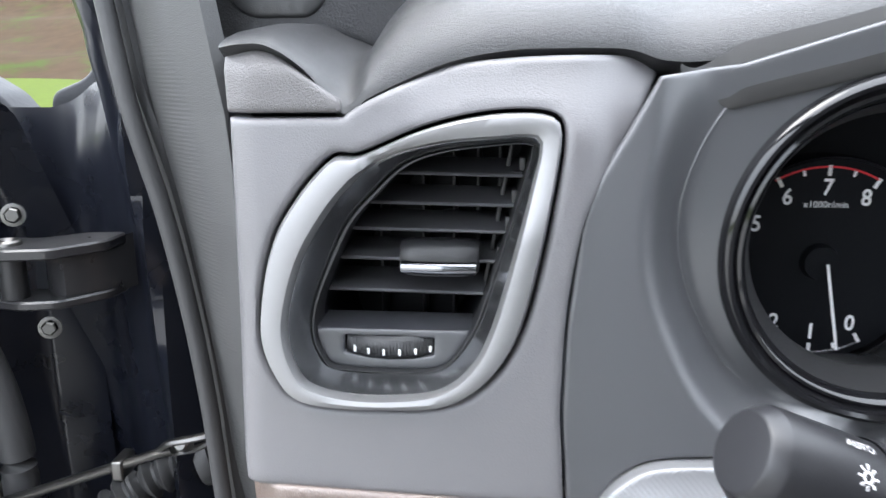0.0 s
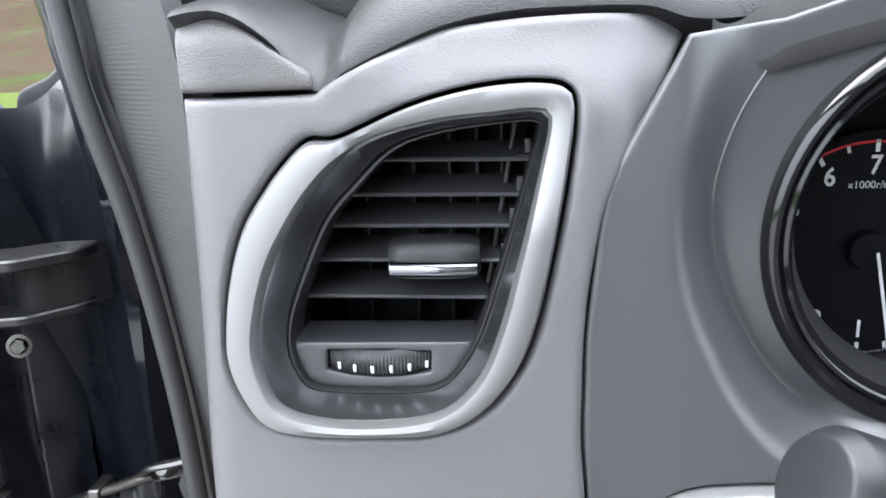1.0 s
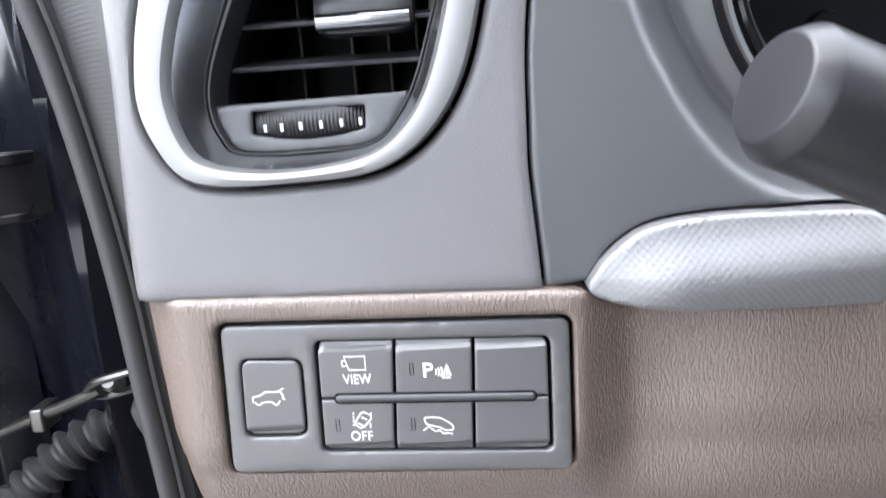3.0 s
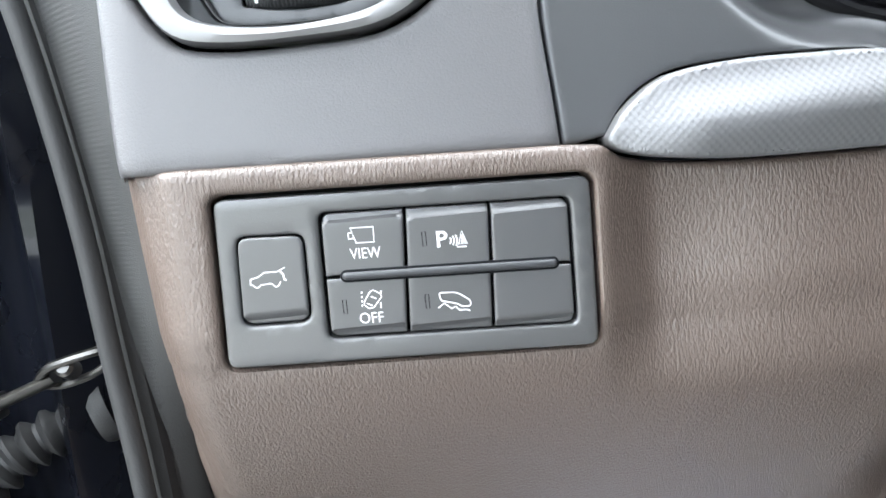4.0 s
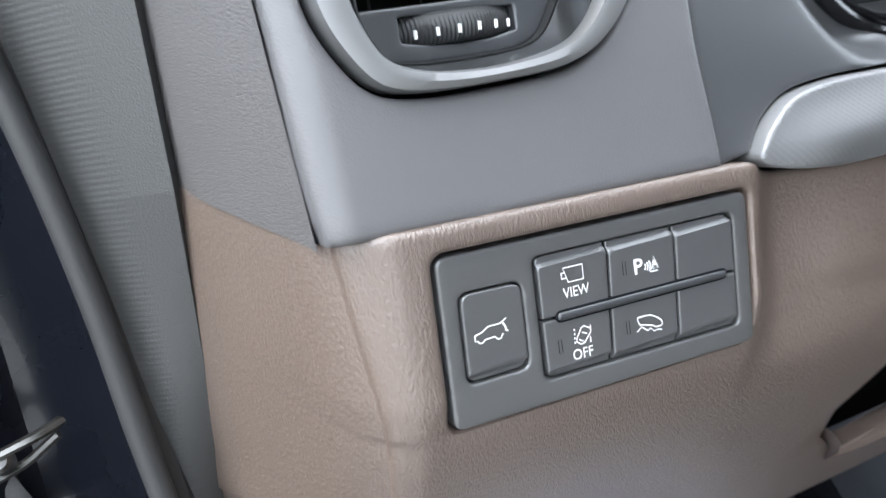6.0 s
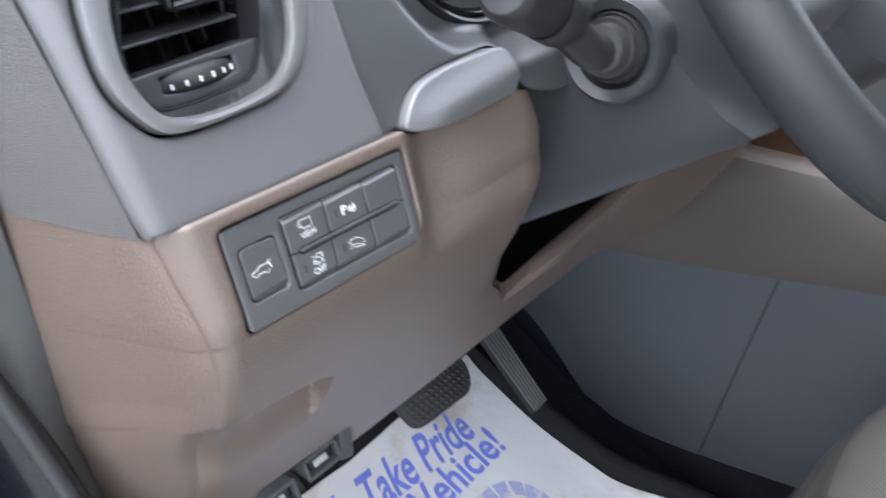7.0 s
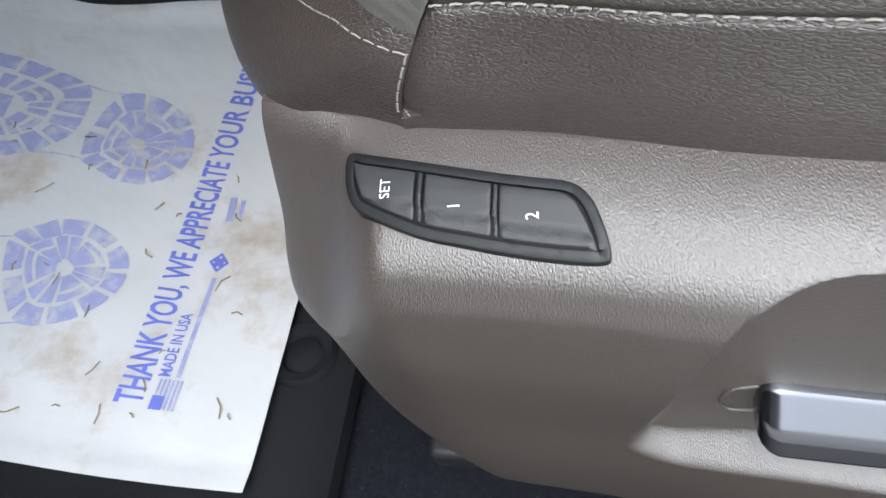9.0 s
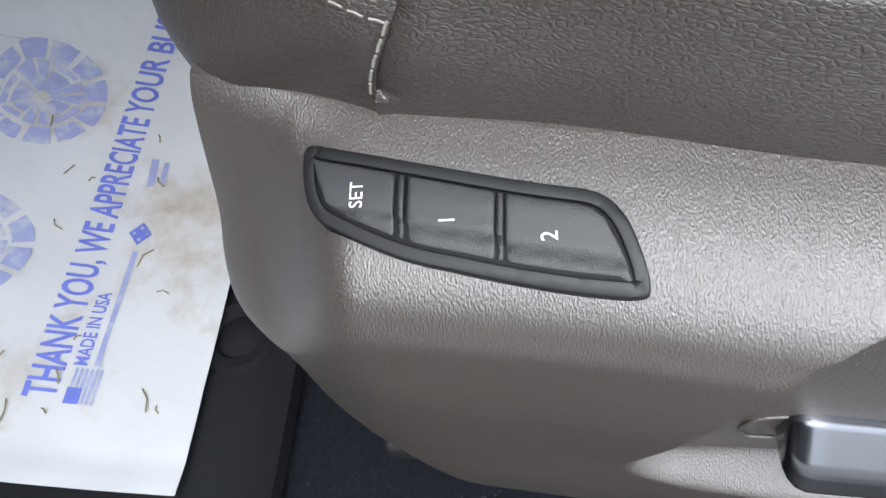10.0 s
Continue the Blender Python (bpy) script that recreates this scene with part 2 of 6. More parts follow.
def rounded(points, r, n=5):
    """A closed polygon with its corners rounded by r (one number, or one for each corner)."""
    pts, out = [Vector(p) for p in points], []
    for i, p in enumerate(pts):
        a, c = pts[i - 1] - p, pts[(i + 1) % len(pts)] - p
        k = r[i] if isinstance(r, (list, tuple)) else r
        k = min(k, a.length * 0.48, c.length * 0.48)
        s, e = p + a.normalized() * k, p + c.normalized() * k
        for j in range(n + 1):
            t = j / n
            out.append(s * (1 - t) ** 2 + p * 2 * t * (1 - t) + e * t * t)
    return out


def area2(pts):
    return 0.5 * sum(pts[i - 1][0] * pts[i][1] - pts[i][0] * pts[i - 1][1] for i in range(len(pts)))


def inset(pts, d):
    """The closed outline moved inwards by d."""
    s, out = (1 if area2(pts) > 0 else -1), []
    for i, p in enumerate(pts):
        e = (pts[(i + 1) % len(pts)] - pts[i - 1])
        e = Vector((e[0], e[1]))
        e = e.normalized() if e.length > 1e-9 else Vector((1, 0))
        out.append(Vector((p[0] - s * e[1] * d, p[1] + s * e[0] * d)))
    return out


def inside(xy, poly):
    """Which of the points lie in the polygon."""
    x, y = xy[:, 0], xy[:, 1]
    hit = np.zeros(len(xy), bool)
    for i in range(len(poly)):
        (x1, y1), (x2, y2) = poly[i - 1], poly[i]
        if y1 != y2:
            hit ^= ((y1 > y) != (y2 > y)) & (x < (x2 - x1) * (y - y1) / (y2 - y1) + x1)
    return hit


def gap(xy, polys):
    """The distance of each point from the nearest outline."""
    best = np.full(len(xy), 9.0)
    for poly in polys:
        for i in range(len(poly)):
            a, b = poly[i - 1], poly[i]
            ab = b - a
            t = np.clip(((xy - a) @ ab) / max(ab @ ab, 1e-12), 0, 1)
            best = np.minimum(best, np.linalg.norm(xy - a - t[:, None] * ab, axis=1))
    return best


def even(pts, most):
    """The closed outline with no side longer than most."""
    out = []
    for i, p in enumerate(pts):
        q = pts[(i + 1) % len(pts)]
        n = max(1, math.ceil((q - p).length / most))
        if (q - p).length > 1e-7:
            out += [p.lerp(q, k / n) for k in range(n)]
    return out


def sheet(outline, place, step=0.004, lip=0.0015, skirt=0.006, holes=(), deep=0.0):
    """A panel with rounded rims: place(u, v, h) lays the plane's points into the world, h outwards. deep: how far holes' rims turn in."""
    from mathutils.geometry import delaunay_2d_cdt
    fine = min(step, 0.004) * 0.8
    rims = [even([Vector((p[0], p[1])) for p in r], fine) for r in (outline, *holes)]
    P = [np.array([tuple(p) for p in r]) for r in rims]
    pts, edges = [], []
    for r in rims:
        k = len(pts)
        pts += r
        edges += [(k + i, k + (i + 1) % len(r)) for i in range(len(r))]
    for d in (0.12, 0.4, 1.0):
        for j, r in enumerate(rims):
            ring = inset(r, lip * d * (1 if j == 0 else -1))
            q = np.array([tuple(p) for p in ring])
            ok = (gap(q, P) > lip * d * 0.8) & inside(q, P[0])
            for h in P[1:]:
                ok &= ~inside(q, h)
            pts += [p for p, o in zip(ring, ok) if o]
    lo, hi = P[0].min(0), P[0].max(0)
    gx, gy = np.meshgrid(np.arange(lo[0] + step / 2, hi[0], step), np.arange(lo[1] + step / 2, hi[1], step))
    grid = np.stack([gx.ravel() + ((np.arange(gx.size) // gx.shape[1]) % 2) * step * 0.25, gy.ravel()], 1)
    ok = inside(grid, P[0]) & (gap(grid, P) > max(lip * 1.2, step * 0.4))
    for h in P[1:]:
        ok &= ~inside(grid, h)
    pts += [Vector(tuple(g)) for g in grid[ok]]
    v2, e2, f2, *_ = delaunay_2d_cdt(pts, edges, [], 0, 1e-7)
    xy = np.array([tuple(v) for v in v2])
    cen = np.array([xy[list(f)].mean(0) for f in f2])
    keep = inside(cen, P[0])
    for h in P[1:]:
        keep &= ~inside(cen, h)
    d = gap(xy, P)
    hh = np.where(d < lip, -(lip - np.sqrt(np.maximum(lip * lip - (lip - d) ** 2, 0))), 0.0)
    bm = bmesh.new()
    vs = [bm.verts.new(place(float(u), float(v), float(k))) for (u, v), k in zip(xy, hh)]
    for f, k in zip(f2, keep):
        if k:
            try:
                bm.faces.new([vs[i] for i in f])
            except ValueError:
                pass
    bm.verts.index_update()
    if skirt > 0:
        for e in [e for e in bm.edges if len(e.link_faces) == 1]:
            a, b = e.verts
            ia, ib = a.index, b.index
            q = [place(float(xy[i][0]), float(xy[i][1]), -lip - skirt) for i in (ia, ib)]
            w = [bm.verts.new(c) for c in q]
            bm.faces.new((a, b, w[1], w[0]))
        bmesh.ops.remove_doubles(bm, verts=bm.verts, dist=1e-6)
    for v in [v for v in bm.verts if not v.link_faces]:
        bm.verts.remove(v)
    return bm


def loft(rows, close=False, caps=False):
    """Quads between rows of points; close joins each row's ends."""
    bm = bmesh.new()
    g = [[bm.verts.new(p) for p in r] for r in rows]
    m = len(rows[0])
    for a, b in zip(g, g[1:]):
        for i in range(m if close else m - 1):
            j = (i + 1) % m
            bm.faces.new((a[i], a[j], b[j], b[i]))
    if caps and caps != 2:
        bm.faces.new(g[0])
    if caps:
        bm.faces.new(list(reversed(g[-1])))
    return bm


def tube(path, r, sides=10, flat=1.0, up=(0, 0, 1), caps=True):
    """A tube along a path; r a number or a function of 0..1; flat squeezes it along up."""
    pts, rows = [Vector(p) for p in path], []
    for i, p in enumerate(pts):
        t = (pts[min(i + 1, len(pts) - 1)] - pts[max(i - 1, 0)]).normalized()
        s = t.cross(Vector(up)).normalized()
        w = s.cross(t)
        k = r(i / (len(pts) - 1)) if callable(r) else r
        rows.append([p + (s * math.cos(a) + w * math.sin(a) * flat) * k for a in (2 * math.pi * j / sides for j in range(sides))])
    return loft(rows, True, caps)


def turned(profile, centre, axis, sides=40):
    """A body of revolution: profile of (radius, along axis)."""
    z = Vector(axis).normalized()
    x = z.orthogonal().normalized()
    y = z.cross(x)
    return loft([[Vector(centre) + z * h + (x * math.cos(a) + y * math.sin(a)) * r for a in (2 * math.pi * j / sides for j in range(sides))]
                 for r, h in profile], True)


def block(lo, hi, bevel=0.002, turn=None):
    bm = bmesh.new()
    bmesh.ops.create_cube(bm, size=1)
    lo, hi = Vector(lo), Vector(hi)
    for v in bm.verts:
        v.co = Vector([(lo[i] + hi[i]) / 2 + v.co[i] * (hi[i] - lo[i]) for i in range(3)])
    if bevel:
        bmesh.ops.bevel(bm, geom=bm.edges[:], offset=bevel, segments=3, profile=0.5, affect="EDGES")
    if turn:
        bmesh.ops.transform(bm, matrix=turn, verts=bm.verts)
    return bm


def join(*bms):
    out = bms[0]
    for b in bms[1:]:
        me = bpy.data.meshes.new("tmp")
        b.to_mesh(me)
        b.free()
        out.from_mesh(me)
        bpy.data.meshes.remove(me)
    return out


def letters(text, size, place, centre=True, cut=0.0, lean=(1.0, 1.0), bold=0.0, box=None):
    """Writing laid on a surface: place(u, v, h)."""
    cu = bpy.data.curves.new("writing", "FONT")
    cu.body, cu.size, cu.resolution_u, cu.offset = text, size, 3, bold * size
    cu.align_x = "CENTER" if centre else "LEFT"
    cu.align_y = "CENTER" if centre else "BOTTOM_BASELINE"
    ob = bpy.data.objects.new("writing", cu)
    me = bpy.data.meshes.new_from_object(ob)
    bm = bmesh.new()
    bm.from_mesh(me)
    bpy.data.meshes.remove(me)
    bpy.data.objects.remove(ob)
    bpy.data.curves.remove(cu)
    if box:
        xs, ys = [v.co.x for v in bm.verts], [v.co.y for v in bm.verts if v.co.y > 0.2 * size] if not centre else [v.co.y for v in bm.verts]
        kx, ky = box[0] / (max(xs) - min(xs)), box[1] / (max(ys) - (0 if not centre else min(ys)))
        x0 = min(xs)
        for v in bm.verts:
            v.co.x, v.co.y = (v.co.x - x0) * kx, v.co.y * ky
    if cut:
        for _ in range(3):
            long = [e for e in bm.edges if e.calc_length() > cut]
            if long:
                bmesh.ops.subdivide_edges(bm, edges=long, cuts=1)
        bmesh.ops.triangulate(bm, faces=bm.faces)
    for v in bm.verts:
        v.co = place(v.co.x * lean[0], v.co.y * lean[1], 0.0)
    return bm


def stroke(points, width, place, closed=False, n=1):
    """A flat drawn line on a surface."""
    pts = curve([(*p, 0) for p in points], n, closed) if n > 1 else [Vector((*p, 0)) for p in points]
    bm, m = bmesh.new(), len(pts)
    side = []
    for i, p in enumerate(pts):
        a, b = (pts[i - 1], pts[(i + 1) % m]) if closed else (pts[max(i - 1, 0)], pts[min(i + 1, m - 1)])
        t = (b - a).normalized()
        s = Vector((-t.y, t.x, 0)) * width / 2
        side.append((bm.verts.new(place(*(p + s)[:2], 0)), bm.verts.new(place(*(p - s)[:2], 0))))
    for i in range(m if closed else m - 1):
        a, b = side[i], side[(i + 1) % m]
        bm.faces.new((a[0], a[1], b[1], b[0]))
    return bm


def smoothstep(a, b, x):
    t = min(max((x - a) / (b - a), 0), 1)
    return t * t * (3 - 2 * t)


def mapped(x, xs, ys):
    return float(np.interp(x, xs, ys))


# ---- the place outside and the car's shell ----
def fascia(x, z):
    """How far forward the dashboard's face lies."""
    return 0.222 + max(0.0, z - 1.12) * 0.13


def on_face(off=0.0):
    return lambda u, v, h: Vector((u, fascia(u, v) + off - h, v))


def flat_y(y):
    return lambda u, v, h: Vector((u, y - h, v))


def ground():
    bm = bmesh.new()
    n = 60
    ring = [0.0] + [0.8 * 1.18 ** k for k in range(n)]
    rows = []
    for r in ring:
        rows.append([Vector((r * math.cos(a), r * math.sin(a), 0.04 * noise.noise(Vector((r * math.cos(a) * 0.6, r * math.sin(a) * 0.6, 0))) if 12 < r < 40 else 0.0))
                     for a in (2 * math.pi * k / 64 for k in range(64))])
    bm.free()
    ob = part("ground", loft(rows, True), GRASS)
    return tagged(ob, "bright green mown lawn beside the parked car", "ground", kind="structure")


def bank():
    rows = []
    for j in range(22):
        d = 36 + j * 2.0
        rows.append([Vector((-90 + i * 3.0, d + 2 * math.sin(i * 0.21), -0.4 + 0.13 * (d - 36) + 0.004 * (d - 36) ** 2 + 0.7 * noise.noise(Vector((i * 0.35, j * 0.4, 2.0))))) for i in range(60)])
    ob = part("bank", loft(rows), BANK)
    return tagged(ob, "brown leaf-strewn grassy bank beyond the lawn", "bank", kind="structure")


ground()
bank()
# unseen pavement, spread wide to the left and rear as a reflector
tagged(part("pavement", block((-14.0, -16.0, -0.2), (6.0, 3.0, 0.012), 0.01), BOUNCEPAVING), "unseen pale grey pavement added round the car to bounce light", "pavement", kind="structure")


def grass_tufts():
    """Blades on the strip of lawn that shows past the open door."""
    rng = random.Random(4)
    vs, fs = [], []
    for _ in range(9000):
        d = rng.uniform(8, 34)
        a = radians(rng.uniform(8, 26))
        x, y, hgt = -d * math.sin(a), d * math.cos(a), rng.uniform(0.03, 0.09)
        w, lx, ly = rng.uniform(0.006, 0.012), rng.uniform(-0.04, 0.04), rng.uniform(-0.04, 0.04)
        k = len(vs)
        vs += [(x - w, y, -0.05), (x + w, y, -0.05), (x + lx, y + ly, hgt)]
        fs.append((k, k + 1, k + 2))
    me = bpy.data.meshes.new("grass")
    me.from_pydata(vs, [], fs)
    me.materials.append(GRASS)
    return tagged(new("grass", me), "short green lawn grass in daylight", "grass", kind="stuff")


grass_tufts()


def shell_wall(name, lo, hi, mat, label, category):
    return tagged(part(name, block(lo, hi, 0.004), mat), label, category, kind="structure")


# unseen roof slab, added to shut off the sky above the cabin
shell_wall("ceiling", (0.02, -2.1, 1.64), (1.24, -0.1, 1.68), HEADLINER, "unseen pale cloth headliner slab added to close the car roof", "ceiling")
shell_wall("wall_north", (-0.06, 0.98, 0.30), (1.42, 1.02, 1.26), CARPET, "black carpeted bulkhead under the windscreen", "bulkhead")
# unseen far wall, added up to window height to limit light
shell_wall("wall_east", (1.40, -2.1, 0.40), (1.44, 0.98, 1.2), CONSOLE, "unseen grey plastic wall added to close the cabin's far side", "wall")
# unseen, raised to the roof to keep rear light off the knee panel
shell_wall("wall_south", (0.0, -2.14, 0.40), (1.42, -2.1, 1.66), CONSOLE, "unseen grey plastic rear wall raised to block light from behind", "wall")


# unseen walls, added at full height to cut light from the rear sides
shell_wall("wall_west", (-0.06, -2.1, 0.40), (-0.02, -1.05, 1.62), CONSOLE, "unseen grey plastic wall added behind the door opening to block light", "wall")
shell_wall("wall_east_rear", (1.40, -2.1, 1.205), (1.44, -0.85, 1.64), CONSOLE, "unseen dark far side wall added behind the front seats to block light", "wall")


def roof_rail():
    """The body's side frame over the door opening, from the windscreen pillar to the roof."""
    return tube(curve([(-0.19, 0.40, 1.385), (-0.165, 0.26, 1.47), (-0.11, 0.08, 1.56), (-0.05, -0.12, 1.63), (-0.01, -0.45, 1.665), (0.0, -1.2, 1.66), (0.0, -2.1, 1.60)], 8), 0.042, 14, 0.8)


tagged(part("roof_rail", roof_rail(), PAINT), "black painted roof rail over the door opening", "roof rail", kind="structure")


def floor_z(y):
    """Height of the cabin's carpet: level by the seat, rising to the toe board."""
    return mapped(y, (-2.2, 0.20, 0.27, 0.32, 0.37, 0.42, 0.47, 0.52, 0.55, 0.59, 0.63, 0.70, 0.80, 0.98), (0.415, 0.415, 0.425, 0.439, 0.464, 0.485, 0.507, 0.529, 0.546, 0.577, 0.607, 0.662, 0.742, 0.90))


def cabin_floor():
    rows = []
    for j in range(80):
        y = -2.1 + 3.08 * j / 79
        rows.append([Vector((x, y, floor_z(y) + 0.002 * noise.noise(Vector((x * 30, y * 30, 0))) - 0.065 * smoothstep(0.455, 0.52, x) * smoothstep(0.25, 0.42, y)))
                     for x in [-0.10 + 0.0125 * k for k in range(57)]])
    top = part("floor", loft(rows), CARPET)
    return tagged(top, "black cut-pile carpet of the footwell", "floor", kind="structure")


cabin_floor()


def sill():
    rows = []
    for j in range(30):
        y = -1.2 + 1.9 * j / 29
        rows.append([Vector((x, y, z)) for x, z in ((-0.30, 0.36), (-0.29, 0.40), (-0.22, 0.42), (-0.14, 0.425), (-0.12, 0.445), (-0.075, 0.45), (-0.062, 0.43), (-0.06, 0.40))])
    ob = part("door_sill", loft(rows), BLACKPLASTIC)
    return tagged(ob, "black plastic scuff plate along the door opening", "door sill", kind="structure")


sill()


# ---- body side: pillar, seals, hinge, door edge ----
car_side = thing("car_body_pillar", (-0.2, 0.46, 0.4), "glossy black painted front door pillar with hinge recess", "car body")


def pillar_face():
    """Painted pressing between the door seal and the wing, with a standing ridge."""
    rows = []
    for j in range(60):
        z = 0.40 + 0.86 * j / 59
        ridge = mapped(z, (0.4, 0.9, 1.05, 1.15, 1.22, 1.27), (-0.200, -0.205, -0.207, -0.212, -0.222, -0.214))
        row = []
        for i in range(50):
            x = -0.42 + 0.35 * i / 49
            d = x - ridge
            y = 0.475 - 0.034 * math.exp(-(d / 0.013) ** 2) + 0.03 * smoothstep(-0.02, -0.07, d) - 0.05 * smoothstep(0.02, 0.1, d) - 0.03 * smoothstep(0.1, 0.14, d)
            y += 0.010 * math.sin(z * 9 + x * 20) * smoothstep(-0.01, -0.05, d)
            row.append(Vector((x, y, z + 0.02 * smoothstep(-0.25, -0.3, x) * (-1 if z > 1.1 else 0))))
        rows.append(row)
    return loft(rows)


part("pillar_panel", pillar_face(), PAINT, car_side)
part("upper_pillar", tube(curve([(-0.225, 0.47, 1.20), (-0.228, 0.46, 1.26), (-0.232, 0.45, 1.30), (-0.246, 0.44, 1.36), (-0.262, 0.43, 1.42)], 8), 0.016, 10, 0.7), PAINT, car_side)
# dulled material on both wing pieces in place of dark reflections
part("wing_corner", sheet(rounded([(-0.308, 1.12), (-0.215, 1.12), (-0.215, 1.33), (-0.274, 1.33), (-0.264, 1.288), (-0.265, 1.271), (-0.274, 1.260), (-0.300, 1.250), (-0.3065, 1.212)], 0.007),
                          flat_y(0.50), 0.012, 0.003, 0.05), DULLPAINT, car_side)
part("wing_edge", sheet(rounded([(-0.46, 1.27), (-0.36, 1.262), (-0.338, 1.249), (-0.307, 1.212), (-0.278, 1.155), (-0.30, 1.10), (-0.46, 1.10)], 0.006), flat_y(0.497), 0.012, 0.003, 0.03),
     DULLPAINT, car_side)


seal = thing("door_seal", (-0.13, 0.33, 0.5), "black rubber weatherstrip round the door opening", "weatherstrip")
SEAL_LINE = [(-0.182, 0.345, 1.40), (-0.164, 0.335, 1.301), (-0.154, 0.33, 1.250), (-0.1420, 0.33, 1.20), (-0.1335, 0.33, 1.15), (-0.1278, 0.33, 1.10), (-0.1245, 0.33, 1.05), (-0.1205, 0.33, 1.0), (-0.118, 0.33, 0.95),
             (-0.112, 0.33, 0.85), (-0.104, 0.325, 0.70), (-0.100, 0.30, 0.56), (-0.10, 0.20, 0.475), (-0.10, 0.0, 0.47), (-0.10, -0.6, 0.47)]
part("bulb", tube([p + Vector((-0.0026, 0, 0)) for p in curve(SEAL_LINE, 8)], 0.0046, 14), RUBBER, seal)
part("lip", tube([p + Vector((0.001, 0.013, 0)) for p in curve(SEAL_LINE, 8)], 0.0060, 8), BLACKPLASTIC, seal)

kick = thing("pillar_trim", (-0.1, 0.35, 0.45), "grey plastic pillar trim with a ribbed edge", "pillar trim")


def trim_strip():
    """Curved inner trim from the seal to the end of the dashboard, with a band of very shallow cross ribs."""
    rows, run, last = [], 0.0, None
    for p in curve(SEAL_LINE[:12], 200):
        run += (p - last).length if last else 0.0
        last = p
        edge = Vector((mapped(p.z, (0.5, 0.9, 1.0, 1.06, 1.134, 1.2, 1.25, 1.3, 1.4), (-0.07, -0.104, -0.1025, -0.0985, -0.0946, -0.092, -0.097, -0.107, -0.120)),
                       mapped(p.z, (0.5, 0.9, 1.0, 1.06, 1.134, 1.2, 1.3, 1.4), (0.33, 0.372, 0.354, 0.3325, 0.308, 0.300, 0.31, 0.33)), p.z))
        start = p + Vector((mapped(p.z, (1.0, 1.05, 1.1, 1.15, 1.2, 1.25), (-0.0052, -0.0050, -0.0042, -0.0043, -0.0035, -0.0020)), 0.0155, 0))
        ridge = 0.00006 * math.sin(run * 2 * math.pi / 0.0021) * smoothstep(1.30, 1.25, p.z)
        rows.append([start.lerp(edge, t) + Vector((0, -0.005 * math.sin(t * math.pi) + 0.010 * smoothstep(0.93, 1.0, t) - ridge * k, 0))
                     for t, k in ((0, 0), (0.08, 0), (0.14, 0.6), (0.2, 1), (0.35, 1), (0.48, 1), (0.56, 0.5), (0.62, 0), (0.8, 0), (0.92, 0), (0.97, 0), (1.0, 0))])
    return loft(rows)


part("panel", trim_strip(), FABRICSEAL, kick)

def plate(outline, z0, z1, bevel=0.0012):
    """A cast plate with a rounded outline (x, y) between two heights."""
    pts = rounded(outline, 0.006)
    return loft([[Vector((p.x, p.y, z)) for p in inset(pts, d)] for z, d in ((z0, bevel), (z0 + bevel, 0), (z1 - bevel, 0), (z1, bevel))], True, True)


ARM = [(-0.325, 0.436), (-0.318, 0.414), (-0.290, 0.408), (-0.262, 0.414), (-0.238, 0.440), (-0.236, 0.466), (-0.262, 0.462), (-0.285, 0.444), (-0.305, 0.444)]
hinge = part("hinge", loft([[Vector((x, y, z)) for z in (1.119, 1.126, 1.135, 1.146, 1.153, 1.157)] for x, y in ((-0.281, 0.438), (-0.272, 0.4285), (-0.262, 0.4265), (-0.250, 0.436), (-0.240, 0.452), (-0.234, 0.468))]), HINGEGREY, car_side, "grey painted steel door hinge")
part("arm", plate(ARM, 1.1505, 1.1580), HINGEGREY, hinge)
part("arm", plate([(-0.318, 0.436), (-0.312, 0.418), (-0.285, 0.412), (-0.262, 0.418), (-0.240, 0.445), (-0.238, 0.466), (-0.266, 0.458), (-0.290, 0.440)], 1.1165, 1.1225), HINGEGREY, hinge)
part("knuckle", turned([(0.0, -0.032), (0.0075, -0.032), (0.0085, -0.029), (0.0085, 0.0), (0.0, 0.0)], (-0.295, 0.424, 1.150), (0, 0, 1), 20), BLACKPLASTIC, hinge)
part("pin", turned([(0.0, 0.0022), (0.0032, 0.0022), (0.0042, 0.003), (0.0062, 0.0042), (0.0078, 0.0030), (0.0085, 0.0), (0.0, 0.0)], (-0.295, 0.424, 1.157), (0, 0, 1), 24), STEEL, hinge)


def hex_bolt(at, axis, r):
    z = Vector(axis).normalized()
    return join(turned([(0.0, r * 0.9), (r * 0.8, r * 0.9), (r, r * 0.7), (r, 0.0)], at, z, 6), turned([(r * 1.05, 0.001), (r * 1.5, 0.0008), (r * 1.5, -0.001), (0.0, -0.001)], at, z, 20))


for spot in ((-0.300, 0.440, 1.174), (-0.290, 0.447, 1.093)):
    part("bolt", hex_bolt(spot, (0.35, -1, 0.1), 0.0052), STEEL, hinge, "zinc hexagon bolt")

check = thing("door_check_strap", (-0.18, 0.42, 1.0), "dull steel door check strap across the hinge gap", "door check")
part("strap", tube([Vector((-0.40, 0.40, 0.952)).lerp(Vector((-0.196, 0.419, 1.020)), k / 8) for k in range(9)], 0.0068, 10, 0.5, (0, 0.3, 1)), STEEL, check)
part("fork", tube(curve([(-0.204, 0.417, 1.020), (-0.196, 0.413, 1.027), (-0.182, 0.412, 1.031), (-0.170, 0.415, 1.033), (-0.162, 0.422, 1.034)], 5), 0.0035, 8, 0.7), STEEL, check)
